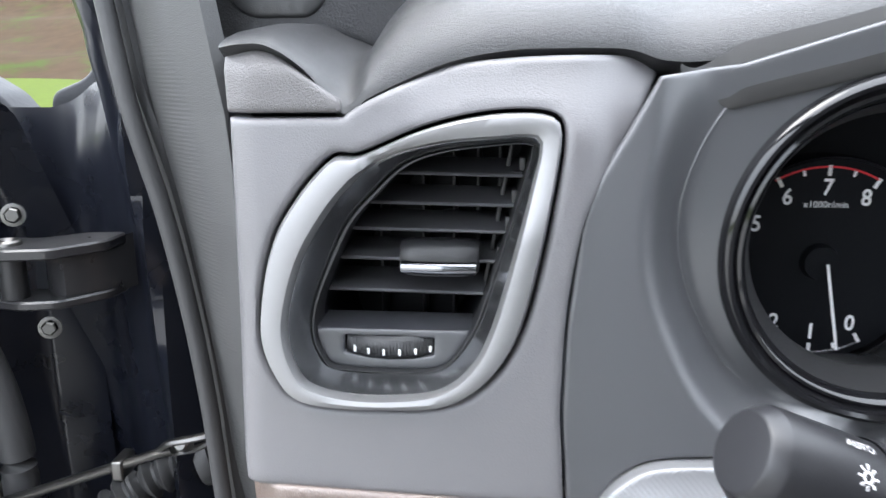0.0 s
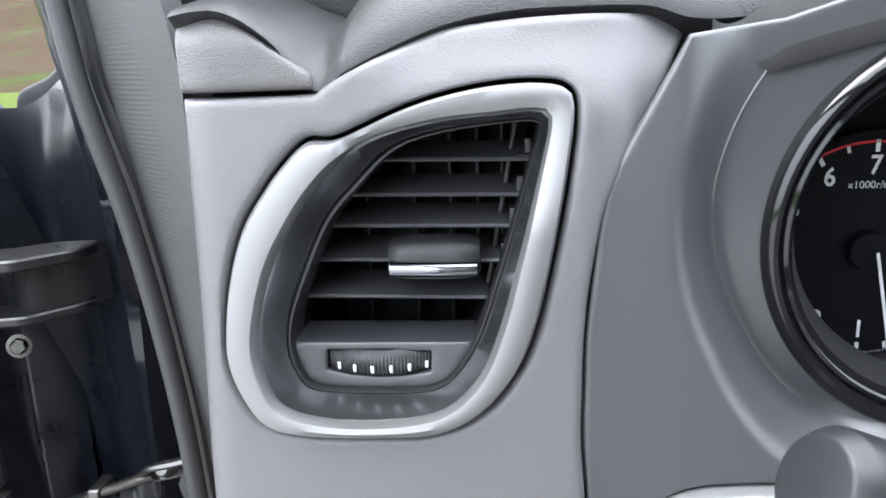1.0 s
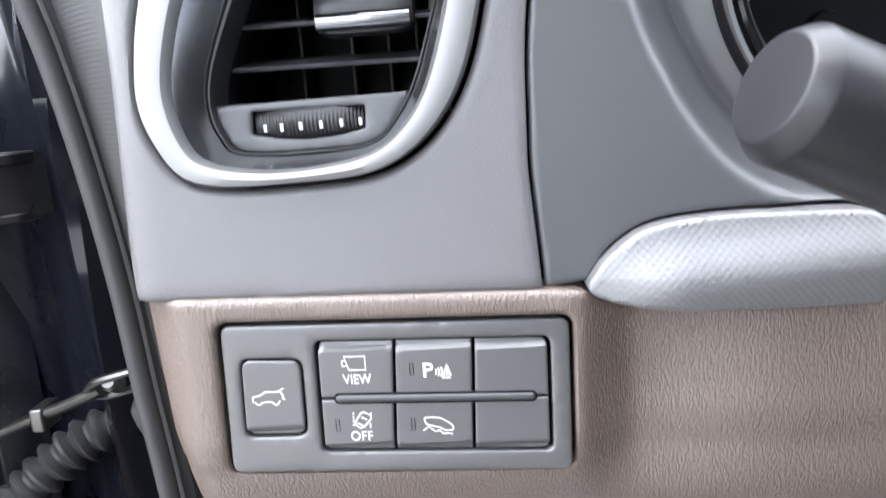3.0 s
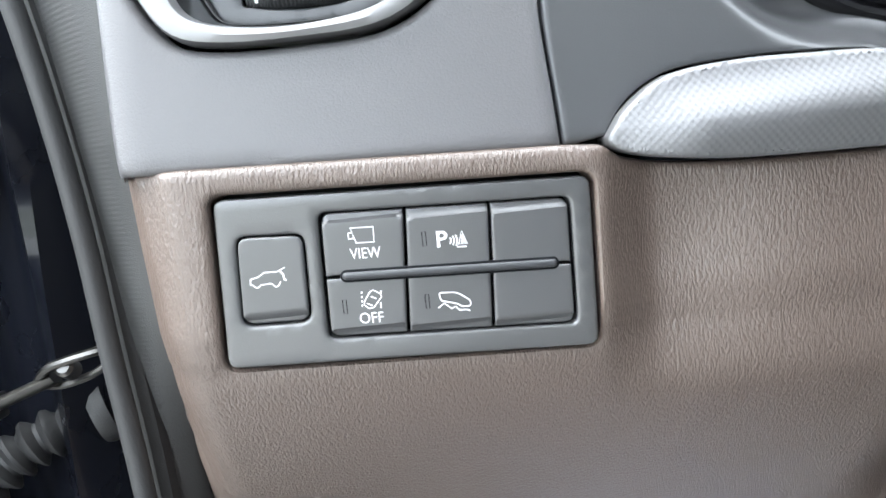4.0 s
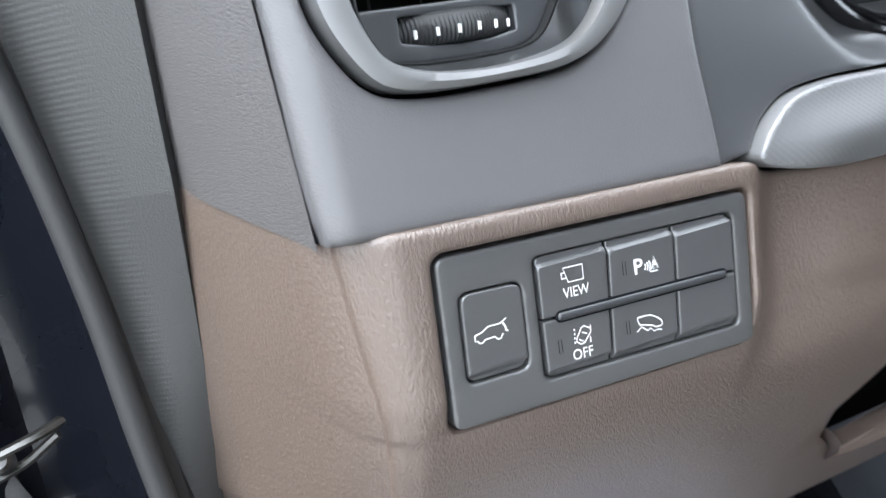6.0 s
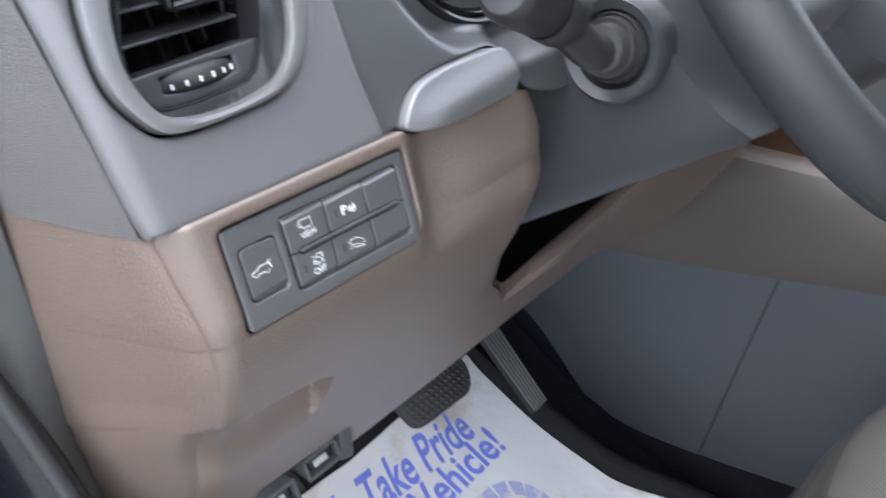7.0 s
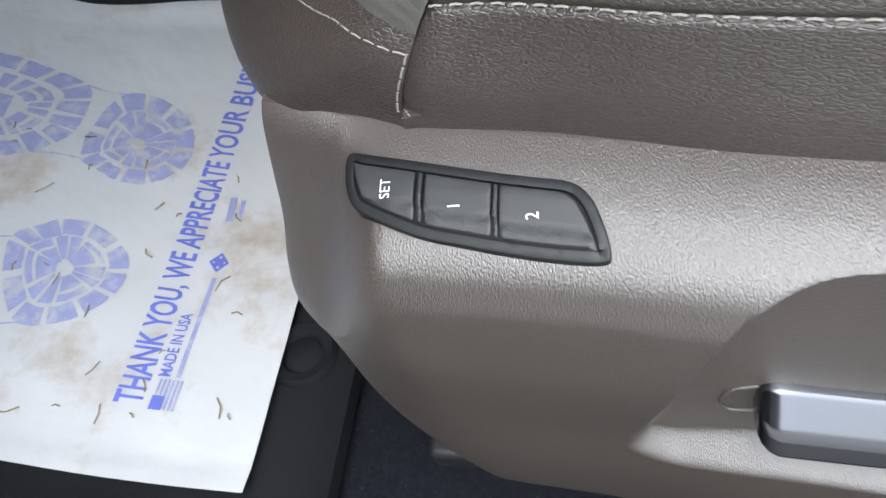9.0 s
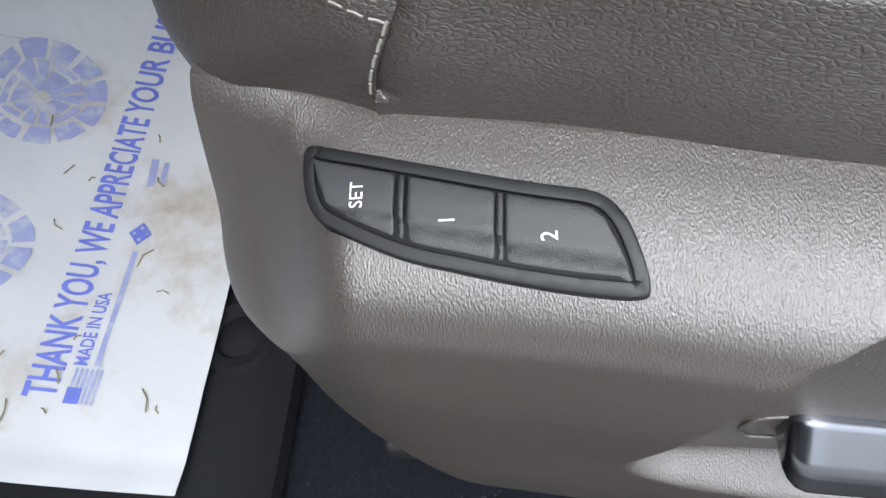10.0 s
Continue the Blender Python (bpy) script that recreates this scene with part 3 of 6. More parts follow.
part("fork", tube(curve([(-0.204, 0.421, 1.016), (-0.196, 0.425, 1.014), (-0.182, 0.427, 1.017), (-0.172, 0.428, 1.022), (-0.165, 0.428, 1.026)], 5), 0.0032, 8, 0.7), STEEL, check)
part("rivet", turned([(0.0, 0.0035), (0.0035, 0.003), (0.0052, 0.0012), (0.0055, -0.008), (0.0, -0.008)], (-0.188, 0.414, 1.026), (0, -1, 0.5), 14), STEEL, check)
part("clip", block((-0.236, 0.408, 1.000), (-0.228, 0.428, 1.014), 0.0015), STEEL, check)

loom = thing("wiring_boot", (-0.26, 0.46, 0.9), "black ribbed rubber wiring conduit between door and body", "wiring boot")
boot = curve([(-0.195, 0.47, 0.985), (-0.235, 0.455, 0.972), (-0.27, 0.44, 0.945), (-0.30, 0.43, 0.91), (-0.34, 0.40, 0.88)], 24)
part("collar", turned([(0.012, 0.004), (0.0185, 0.004), (0.020, 0.0), (0.0185, -0.006)], (-0.197, 0.468, 0.984), (-0.9, -0.3, -0.3), 24), RUBBER, loom)
part("boot", tube(boot, lambda t: 0.013 + 0.0028 * math.sin(t * 96 * 1.15), 16), RUBBER, loom)

door = thing("front_door", (-0.42, 0.3, 0.45), "black front door standing wide open", "car door")
part("door_edge", sheet(rounded([(0.30, 0.52), (0.47, 0.52), (0.50, 0.8), (0.50, 1.12), (0.46, 1.25), (0.30, 1.26)], 0.02),
                        lambda u, v, h: Vector((-0.345 - h * 0.95 - (0.47 - u) * 0.55, u, v)), 0.02, 0.006, 0.04), PAINT, door)
door_pts = rounded([(0.02, 0.50), (1.02, 0.46), (1.06, 0.80), (1.02, 1.17), (0.0, 1.21)], 0.03)
part("door_skin", sheet(door_pts, lambda u, v, h: Vector((-0.375 - u * 0.90 + h * 0.4, 0.43 - u * 0.42 - h, v)), 0.05, 0.008, 0.10), BLACKPLASTIC, door)
part("inner_seal", tube(curve([(-0.352, 0.44, 0.70), (-0.325, 0.43, 0.90), (-0.315, 0.428, 0.98), (-0.318, 0.428, 1.04), (-0.335, 0.43, 1.09), (-0.36, 0.43, 1.13)], 8), 0.012, 12), RUBBER, door)
part("bolt", hex_bolt((-0.338, 0.43, 0.972), (0.6, -1, 0), 0.006), STEEL, door, "zinc hexagon bolt")


# ---- dashboard ----
dash = thing("dashboard", (0.1, 0.35, 1.1), "dark grey soft-grained dashboard with separate end cap", "dashboard")
LEFT_X = [(-0.0769, 1.2545), (-0.0755, 1.2171), (-0.0743, 1.182), (-0.0735, 1.1345), (-0.0722, 1.1205)]
SEAM = [(0.0462, 1.1168), (0.0452, 1.134), (0.0441, 1.1507), (0.0444, 1.1649), (0.0450, 1.1821), (0.0468, 1.199), (0.0507, 1.2189), (0.0572, 1.2333), (0.0695, 1.2537), (0.0780, 1.2690)]
TOPLINE = [(0.0739, 1.2750), (0.0654, 1.2759), (0.0425, 1.276), (0.0232, 1.2751), (0.0037, 1.2728), (-0.0141, 1.2661), (-0.0282, 1.2593), (-0.0345, 1.2550)]
VENT = [(-0.0281, 1.2418), (-0.0369, 1.2415), (-0.0440, 1.2355), (-0.0513, 1.2265), (-0.058, 1.2156), (-0.0623, 1.202), (-0.0645, 1.188), (-0.0646, 1.1757), (-0.0607, 1.165),
        (-0.0531, 1.1552), (-0.0407, 1.1522), (-0.0212, 1.1519), (-0.0002, 1.1531), (0.0137, 1.1594), (0.024, 1.1708), (0.0308, 1.1862), (0.0366, 1.2113), (0.0407, 1.2355),
        (0.042, 1.2498), (0.0399, 1.2549), (0.0327, 1.2566), (0.0199, 1.2563), (0.0052, 1.2539), (-0.0097, 1.2495)]
vent_hole = [Vector((p[0], p[1])) for p in curve([(*p, 0) for p in VENT], 4, True)]


def panel_y(u, v, h):
    """The vent panel's face: a shallow channel runs above the vent, and the rim by the seam rolls back."""
    y = fascia(u, v)
    y += 0.010 * smoothstep(1.245, 1.278, v) * smoothstep(-0.035, 0.0, u)
    y += 0.018 * smoothstep(0.045, 0.082, u) * smoothstep(1.18, 1.26, v)
    y += 0.006 * smoothstep(-0.066, -0.080, u)
    return Vector((u, y - h, v))


face = [Vector((*p, 0)) for p in LEFT_X]
face = [Vector((p[0], p[1])) for p in curve([(*p, 0) for p in LEFT_X], 6) + curve([(*p, 0) for p in SEAM], 6) + curve([(*p, 0) for p in TOPLINE], 5)]
part("vent_panel", sheet(face, panel_y, 0.0035, 0.0022, 0.008, [inset(vent_hole, -0.0013)]), DASH, dash)
part("backing", block((-0.066, 0.2385, 1.106), (0.072, 0.2415, 1.126), 0), DIALBLACK, dash)
part("end_cap", sheet(rounded([(-0.0792, 1.2768), (-0.0775, 1.2562), (-0.0350, 1.2566), (-0.0352, 1.2608), (-0.0625, 1.2790)], [0.002, 0.0015, 0.001, 0.002, 0.006]),
                      lambda u, v, h: Vector((u, fascia(u, v) + 0.006 * smoothstep(-0.066, -0.082, u) + 0.004 * smoothstep(1.27, 1.28, v) - h, v)), 0.003, 0.002, 0.01), CAP, dash)


def side_face():
    """The dashboard's end, turned towards the door opening."""
    rows = []
    for j in range(24):
        z = 1.119 + 0.16 * j / 23
        x0 = mapped(z, (1.12, 1.18, 1.255, 1.28), (-0.0735, -0.0752, -0.0785, -0.0800))
        rows.append([Vector((x0 - 0.004 * smoothstep(0, 0.3, t) - 0.043 * t, 0.232 + max(0, z - 1.12) * 0.13 + 0.20 * t, z + 0.036 * t * smoothstep(1.26, 1.119, z))) for t in (0.0, 0.02, 0.06, 0.15, 0.3, 0.5, 0.75, 1.0)])
    return loft(rows)


part("end_panel", side_face(), CAP, dash)


def top_pad():
    """Soft pad over the vent, rolling up and away to the windscreen."""
    edge = curve([(-0.0815, 0.27, 1.2785), (-0.0795, 0.247, 1.2788), (-0.0625, 0.243, 1.2798), (-0.048, 0.243, 1.2712), (-0.0345, 0.242, 1.2562), (-0.026, 0.244, 1.2612), (-0.0141, 0.247, 1.2670), (0.0037, 0.251, 1.2740),
                  (0.0232, 0.254, 1.2776), (0.0425, 0.256, 1.2784), (0.0654, 0.260, 1.2780), (0.080, 0.262, 1.2740), (0.10, 0.262, 1.2745), (0.14, 0.262, 1.2815), (0.19, 0.262, 1.291), (0.25, 0.257, 1.301),
                  (0.35, 0.255, 1.306), (0.5, 0.26, 1.30), (0.8, 0.27, 1.28)], 6)
    rows = []
    rows.append([Vector((p.x, p.y + 0.035, p.z - (0.035 if p.x < 0.098 else 0.006))) for p in edge])
    for k, (dy, dz) in enumerate(((0.02, -0.006), (0.006, -0.004), (0.0, 0.0), (0.001, 0.005), (0.008, 0.014), (0.022, 0.024), (0.05, 0.034), (0.10, 0.040), (0.2, 0.04), (0.45, 0.03))):
        rows.append([Vector((p.x, p.y + dy, p.z + dz * (1 if dz < 0 else 0.25 + 0.75 * smoothstep(-0.055, -0.012, p.x)))) for p in edge])
    return loft(rows)


part("top_pad", top_pad(), PADTOP, dash)

part("core", block((-0.07, 0.352, 1.125), (1.38, 0.95, 1.268), 0.004), DIALBLACK, dash)

pillar = thing("windscreen_pillar_trim", (-0.08, 0.34, 1.27), "dark woven windscreen pillar trim with a gloss black inset", "pillar trim")
part("cover", sheet(rounded([(-0.135, 1.43), (-0.121, 1.30), (-0.1145, 1.2775), (-0.100, 1.2835), (-0.085, 1.2860), (-0.050, 1.2820), (-0.036, 1.276), (-0.016, 1.284), (-0.012, 1.43)], 0.006),
                    lambda u, v, h: Vector((u, 0.335 + 3.0 * (u + 0.07) ** 2 - h, v)), 0.006, 0.004, 0.05), CLOTH, pillar)
part("inset", sheet(rounded([(-0.112, 1.36), (-0.108, 1.300), (-0.098, 1.2925), (-0.068, 1.2925), (-0.060, 1.300), (-0.056, 1.36)], 0.006),
                    lambda u, v, h: Vector((u, 0.3335 + 3.0 * (u + 0.07) ** 2 - h, v)), 0.006, 0.002, 0.004), BLACKPLASTIC, pillar)


# instrument binnacle
CX, CZ, CR, CL = 0.1665, 1.2063, 0.0648, 0.28


def off_ring(x, z):
    """Distance outside the oval opening of the instruments."""
    dx = CX - x if x < CX else (x - CX - CL if x > CX + CL else 0.0)
    return math.hypot(dx, z - CZ) - CR


def crease(u, v):
    """How far from the ring the crease of the recess runs: close below, wider above."""
    turn = math.degrees(math.atan2(v - CZ, u - CX)) % 360
    return mapped(turn, (90, 142, 168, 178, 201, 234, 270), (0.0205, 0.0194, 0.0168, 0.0148, 0.0100, 0.0080, 0.0075))


def ledge(u):
    """Lower edge of the flat strip below the pad's lip."""
    return mapped(u, (0.0, 0.082, 0.093, 0.101, 0.118, 0.136, 0.165, 0.2), (1.31, 1.2705, 1.2618, 1.2572, 1.2615, 1.2660, 1.274, 1.285))


def binnacle(u, v, h):
    d, c = off_ring(u, v), crease(u, v)
    # a flat band out to the crease, then a hollow that eases into the fascia
    g = sum(0.90 + 0.16 * e / c if e < c else 1.06 * max(0.0, 1 - (e - c) / 0.0140) for e in (d - 0.0030, d - 0.0015, d, d + 0.0015, d + 0.0030)) / 5
    g *= 1 - smoothstep(0.168, 0.135, u) * smoothstep(1.152, 1.130, v)
    y = fascia(u, v) + 0.003 + 0.010 * smoothstep(0.072, 0.098, u) * smoothstep(1.20, 1.25, v)
    y = y + (0.2545 - y) * g
    return Vector((u, y - h, v))


cluster = thing("instrument_cluster", (0.3, 0.33, 1.09), "instrument cluster with black dials behind a gloss black ring", "instrument cluster")
right_seam = [(x + 0.0008 - 0.0036 * smoothstep(1.20, 1.25, z), z) for x, z in SEAM]
low = [(0.34, 1.092), (0.205, 1.094), (0.166, 1.101), (0.150, 1.114), (0.1412, 1.1310), (0.135, 1.1352), (0.113, 1.1362), (0.097, 1.1362), (0.0816, 1.1350), (0.0724, 1.1322), (0.0643, 1.1264), (0.0590, 1.1185)]
opening = [Vector((CX + (CR - 0.001) * math.cos(a), CZ + (CR - 0.001) * math.sin(a))) for a in (math.pi / 2 + math.pi * k / 60 for k in range(61))]
opening += [Vector((CX + CL + (CR - 0.001) * math.cos(a), CZ + (CR - 0.001) * math.sin(a))) for a in (-math.pi / 2 + math.pi * k / 30 for k in range(31))]
outer = [Vector((p[0], p[1])) for p in curve([(*p, 0) for p in right_seam], 6)] + [Vector(p) for p in ((0.105, 1.273), (0.15, 1.287), (0.2, 1.296), (0.6, 1.296), (0.6, 1.09), (0.34, 1.09))] + [Vector((p[0], p[1])) for p in curve([(*p, 0) for p in low], 4)]
part("surround", sheet(outer, binnacle, 0.0017, 0.0012, 0.0017, [opening]), SMOOTH, cluster)


def crest(a0, a1, r):
    """A fine raised edge along the crease of the recess."""
    pts = []
    for k in range(81):
        a = radians(a0 + (a1 - a0) * k / 80)
        d = CR + crease(CX + math.cos(a), CZ + math.sin(a))
        pts.append(binnacle(CX + d * math.cos(a), CZ + d * math.sin(a), 0.0))
    return tube(pts, r, 6)


part("crest", crest(140, 224, 0.0005), SMOOTH, cluster)
lip_rows = []
for k in range(5):
    lip_rows.append([])
    for j in range(61):
        u = 0.0825 + 0.12 * j / 60
        base = binnacle(u, ledge(u), 0.0)
        off = Vector(((0, 0.004, -0.0002), (0, -0.0012, 0.0), (0, -0.0016, 0.0012), (0, 0.001, 0.010), (0, 0.006, 0.022))[k])
        grow = smoothstep(0.0825, 0.106, u)
        lip_rows[-1].append(base + Vector((0, off.y * grow + 0.003 * (1 - grow), off.z * (0.15 + 0.85 * grow))))
part("lip", loft(lip_rows), HOOD, cluster, "dark strip below the pad")


def oval(r, y, n=48):
    pts = [Vector((CX + r * math.cos(a), y, CZ + r * math.sin(a))) for a in (math.pi / 2 + math.pi * k / n for k in range(n + 1))]
    return pts + [Vector((CX + CL + r * math.cos(a), y, CZ + r * math.sin(a))) for a in (-math.pi / 2 + math.pi * k / n for k in range(n + 1))]


part("ring", loft([oval(CR + 0.0006, 0.310), oval(CR + 0.0006, 0.2500), oval(CR - 0.0004, 0.2482), oval(CR - 0.0018, 0.2474), oval(CR - 0.0034, 0.2480), oval(CR - 0.0046, 0.2502), oval(CR - 0.0052, 0.2512), oval(CR - 0.0058, 0.2502),
                   oval(CR - 0.0070, 0.2498), oval(CR - 0.0086, 0.2512), oval(CR - 0.0098, 0.2550)], True), GLOSSBLACK, cluster, "gloss black double ring")
part("inner_wall", loft([oval(CR - 0.0098, 0.2550), oval(CR - 0.0146, 0.2670), oval(CR - 0.0152, 0.2690), oval(CR - 0.0146, 0.2710), oval(CR - 0.004, 0.30), oval(CR + 0.0040, 0.334)], True), BLACKPLASTIC, cluster)
part("back_plate", loft([oval(CR + 0.0050, 0.335), oval(0.002, 0.336)], True), DIALBLACK, cluster)
GX, GY, GZ = 0.1650, 0.3215, 1.1848
part("bezel_ring", turned([(0.0470, 0.006), (0.0484, 0.006), (0.0490, 0.001), (0.0484, -0.010)], (GX, GY, GZ), (0, -1, 0), 64), GLOSSBLACK, cluster)
part("dial", turned([(0.0, 0.0), (0.0475, 0.0), (0.0485, -0.008)], (GX, GY, GZ), (0, -1, 0), 64), DIALBLACK, cluster)


def on_dial(u, v, h):
    return Vector((GX + u, GY - 0.0006 - h, GZ + v))


def ray_marks(first, last, step, r0, r1, w):
    bms, a = [], first
    while (a <= last + 1e-6) if step > 0 else (a >= last - 1e-6):
        c, s = math.cos(radians(a)), math.sin(radians(a))
        bms.append(stroke([(c * r0, s * r0), (c * r1, s * r1)], w, on_dial))
        a += step
    return join(*bms)


for k in range(9):
    a = radians(-60 - 30 * k)
    part("numeral", letters(str(k), 0.0104, lambda u, v, h, a=a: on_dial(u + 0.0338 * math.cos(a), v + 0.0338 * math.sin(a), h), True, 0, (0.88, 1.0), 0.018), WHITEINK, cluster)
part("main_ticks", ray_marks(-60, -300, -30, 0.0392, 0.0440, 0.0017), WHITEINK, cluster)
part("half_ticks", ray_marks(-75, -285, -30, 0.0402, 0.0430, 0.0013), WHITEINK, cluster)
part("fine_ticks", ray_marks(-60, -125, -1.6, 0.0432, 0.0441, 0.0003), WHITEINK, cluster)
part("red_band", stroke([(0.0432 * math.cos(radians(a)), 0.0432 * math.sin(radians(a))) for a in range(122, 58, -2)], 0.0009, on_dial), REDINK, cluster)
part("unit_text", letters("x1000r/min", 0.0042, lambda u, v, h: on_dial(u, v + 0.0262, h), True), WHITEINK, cluster)
part("needle_hub", turned([(0.0, 0.0045), (0.0075, 0.004), (0.0085, 0.0)], (GX, GY, GZ), (0, -1, 0), 28), DIALBLACK, cluster)
part("needle", stroke([(0.0020, 0.0), (0.0105, -0.0405)], 0.0013, lambda u, v, h: on_dial(u, v, 0.005)), WHITEINK, cluster)

# silver strip
accent = thing("trim_strip", (0.1, 0.22, 1.108), "silver embossed trim strip below the instruments", "trim strip")
strip_line = [(0.0585, 1.1172), (0.0605, 1.1214), (0.0643, 1.1258), (0.0724, 1.1316), (0.0816, 1.1342), (0.0967, 1.1353), (0.1117, 1.1352), (0.132, 1.1345), (0.1385, 1.1325), (0.1395, 1.128),
              (0.1392, 1.112), (0.137, 1.1088), (0.128, 1.1086), (0.102, 1.1090), (0.087, 1.1098), (0.0721, 1.1116), (0.0625, 1.1140)]
strip_outline = [Vector((p[0], p[1])) for p in curve([(*p, 0) for p in strip_line], 4, True)]


def strip_y(u, v, h):
    ridge = 1.1165 + 0.004 * smoothstep(0.06, 0.14, u)
    swell = 0.006 * math.exp(-((v - ridge) / 0.0105) ** 2) * smoothstep(0.055, 0.085, u)
    dots = 0.00032 * max(0.0, math.sin(u * 2 * math.pi / 0.0023 + (math.pi if int((v - 1.0) / 0.00115) % 2 else 0)) * abs(math.sin(v * math.pi / 0.00115)))
    return Vector((u, fascia(u, v) - 0.002 - h - swell - dots, v))


part("body", sheet(strip_outline, strip_y, 0.00058, 0.0012, 0.012), WEAVE, accent)


# ---- air vent ----
vent = thing("air_vent", (-0.01, 0.25, 1.15), "teardrop air vent with satin silver surround and black slats", "air vent")
VC = (-0.006, 1.202)


def polar(poly, n=144):
    """The outline's points seen from the vent's middle at even angles."""
    out = []
    for k in range(n):
        a = 2 * math.pi * k / n
        d = Vector((math.cos(a), math.sin(a)))
        best = 0.0
        for i in range(len(poly)):
            p, q = poly[i - 1] - Vector(VC), poly[i] - Vector(VC)
            e = q - p
            det = d.x * -e.y + e.x * d.y
            if abs(det) > 1e-12:
                t = (p.x * -e.y + e.x * p.y) / det
                s = (d.x * p.y - d.y * p.x) / det
                if t > 0 and -1e-6 <= s <= 1 + 1e-6:
                    best = max(best, t)
        out.append(Vector(VC) + d * best)
    return out


def ring_curve(points):
    return polar([Vector((p[0], p[1])) for p in curve([(*p, 0) for p in points], 4, True)])


EDGE = [(-0.0211, 1.2408), (-0.0345, 1.2290), (-0.0432, 1.2170), (-0.0497, 1.2050), (-0.0539, 1.1913), (-0.0554, 1.1793), (-0.0527, 1.1673), (-0.0468, 1.1596), (-0.0312, 1.1560), (-0.0132, 1.1562),
        (0.0029, 1.1598), (0.0136, 1.1700), (0.0198, 1.1841), (0.026, 1.2065), (0.0321, 1.2316), (0.0349, 1.2455), (0.0313, 1.2490), (0.018, 1.2480), (-0.0005, 1.2463)]
LIP = [(-0.0139, 1.2365), (-0.0249, 1.2262), (-0.0343, 1.2157), (-0.0413, 1.2014), (-0.0476, 1.185), (-0.0488, 1.1739), (-0.0460, 1.1655), (-0.0400, 1.1602), (-0.0143, 1.1594), (0.0003, 1.1612),
       (0.0079, 1.1690), (0.0135, 1.1795), (0.019, 1.1957), (0.0245, 1.2133), (0.0298, 1.2322), (0.0327, 1.2430), (0.0299, 1.2450), (0.0144, 1.2438), (-0.0014, 1.2414)]
ro, re, rl = ring_curve(VENT), ring_curve(EDGE), ring_curve(LIP)


def ring_at(a, b, t, off, sink=0.0):
    """sink: how much lower the upper limb lies, beyond the notch at its end."""
    out = []
    for k, (x, y) in enumerate(zip(a, b)):
        p, deg = x.lerp(y, t), 360 * k / len(a)
        limb = smoothstep(119, 116, deg) * smoothstep(15, 45, deg)
        out.append(Vector((p.x, fascia(p.x, p.y) + off + sink * limb, p.y)))
    return out


part("surround", loft([ring_at(ro, re, 0.0, 0.006), ring_at(ro, re, 0.02, -0.0005), ring_at(ro, re, 0.12, -0.0034, 0.0022), ring_at(ro, re, 0.5, -0.0042, 0.0030), ring_at(ro, re, 0.88, -0.0036, 0.0034), ring_at(ro, re, 1.0, -0.0012, 0.003), ring_at(re, rl, 0.06, 0.0010, 0.001)], True), SILVER, vent, "satin silver painted surround")
part("inner_wall", loft([ring_at(re, rl, 0.05, 0.0012, 0.001), ring_at(re, rl, 0.15, 0.0026), ring_at(re, rl, 0.5, 0.0085), ring_at(re, rl, 0.9, 0.0145)], True), GUNMETAL, vent, "polished dark silver inner slope")
part("inner_rim", loft([ring_at(re, rl, 0.9, 0.0150), ring_at(re, rl, 0.93, 0.0135), ring_at(re, rl, 1.04, 0.0135), ring_at(re, rl, 1.08, 0.016), ring_at(re, rl, 1.1, 0.030)], True), BLACKPLASTIC, vent)
part("housing", loft([ring_at(re, rl, 1.09, 0.029), ring_at(re, rl, 1.12, 0.065), ring_at(re, rl, 1.8, 0.075)], True, 2), DIALBLACK, vent)


def slat(z, x0, x1, y=0.262):
    rows = []
    for k in range(13):
        t = k / 12
        x = x0 + (x1 - x0) * t
        zz = z - 0.0008 * t
        rows.append([Vector((x, y + a, zz + b)) for a, b in ((0.0, 0.0002), (0.0005, 0.0009), (0.003, 0.0014), (0.021, 0.0042), (0.022, 0.0036), (0.021, 0.0030), (0.003, -0.0001), (0.0005, -0.0004))])
    return loft(rows, True, True)


for z, a, b in ((1.2322, -0.0190, 0.0312), (1.2206, -0.0300, 0.0290), (1.2101, -0.0385, 0.0256), (1.1982, -0.0455, 0.0220), (1.1851, -0.0500, 0.0175)):
    part("slat", slat(z, a, b), VANEGREY, vent)
for k, x in enumerate((-0.03, -0.012, 0.001, 0.011, 0.020)):
    part("vane", block((x, 0.288, 1.165), (x + 0.0012, 0.31, 1.243), 0.0004), BLACKPLASTIC, vent)
part("link_bar", block((0.0245, 0.272, 1.172), (0.0262, 0.276, 1.243), 0.0005, Matrix.Translation((0.0245, 0.27, 1.243)) @ Matrix.Rotation(radians(10), 4, "Y") @ Matrix.Translation((-0.0245, -0.27, -1.243))), BLACKPLASTIC, vent)
for k, z in enumerate((1.236, 1.2235, 1.213, 1.201, 1.188)):
    xx = mapped(z, (1.18, 1.21, 1.24), (0.0155, 0.0235, 0.0300))
    part("pivot", join(block((xx - 0.001, 0.263, z - 0.0025), (xx + 0.0012, 0.269, z + 0.0025), 0.0005), block((xx - 0.0035, 0.264, z - 0.004), (xx, 0.266, z - 0.0028), 0.0004)), BLACKPLASTIC, vent)


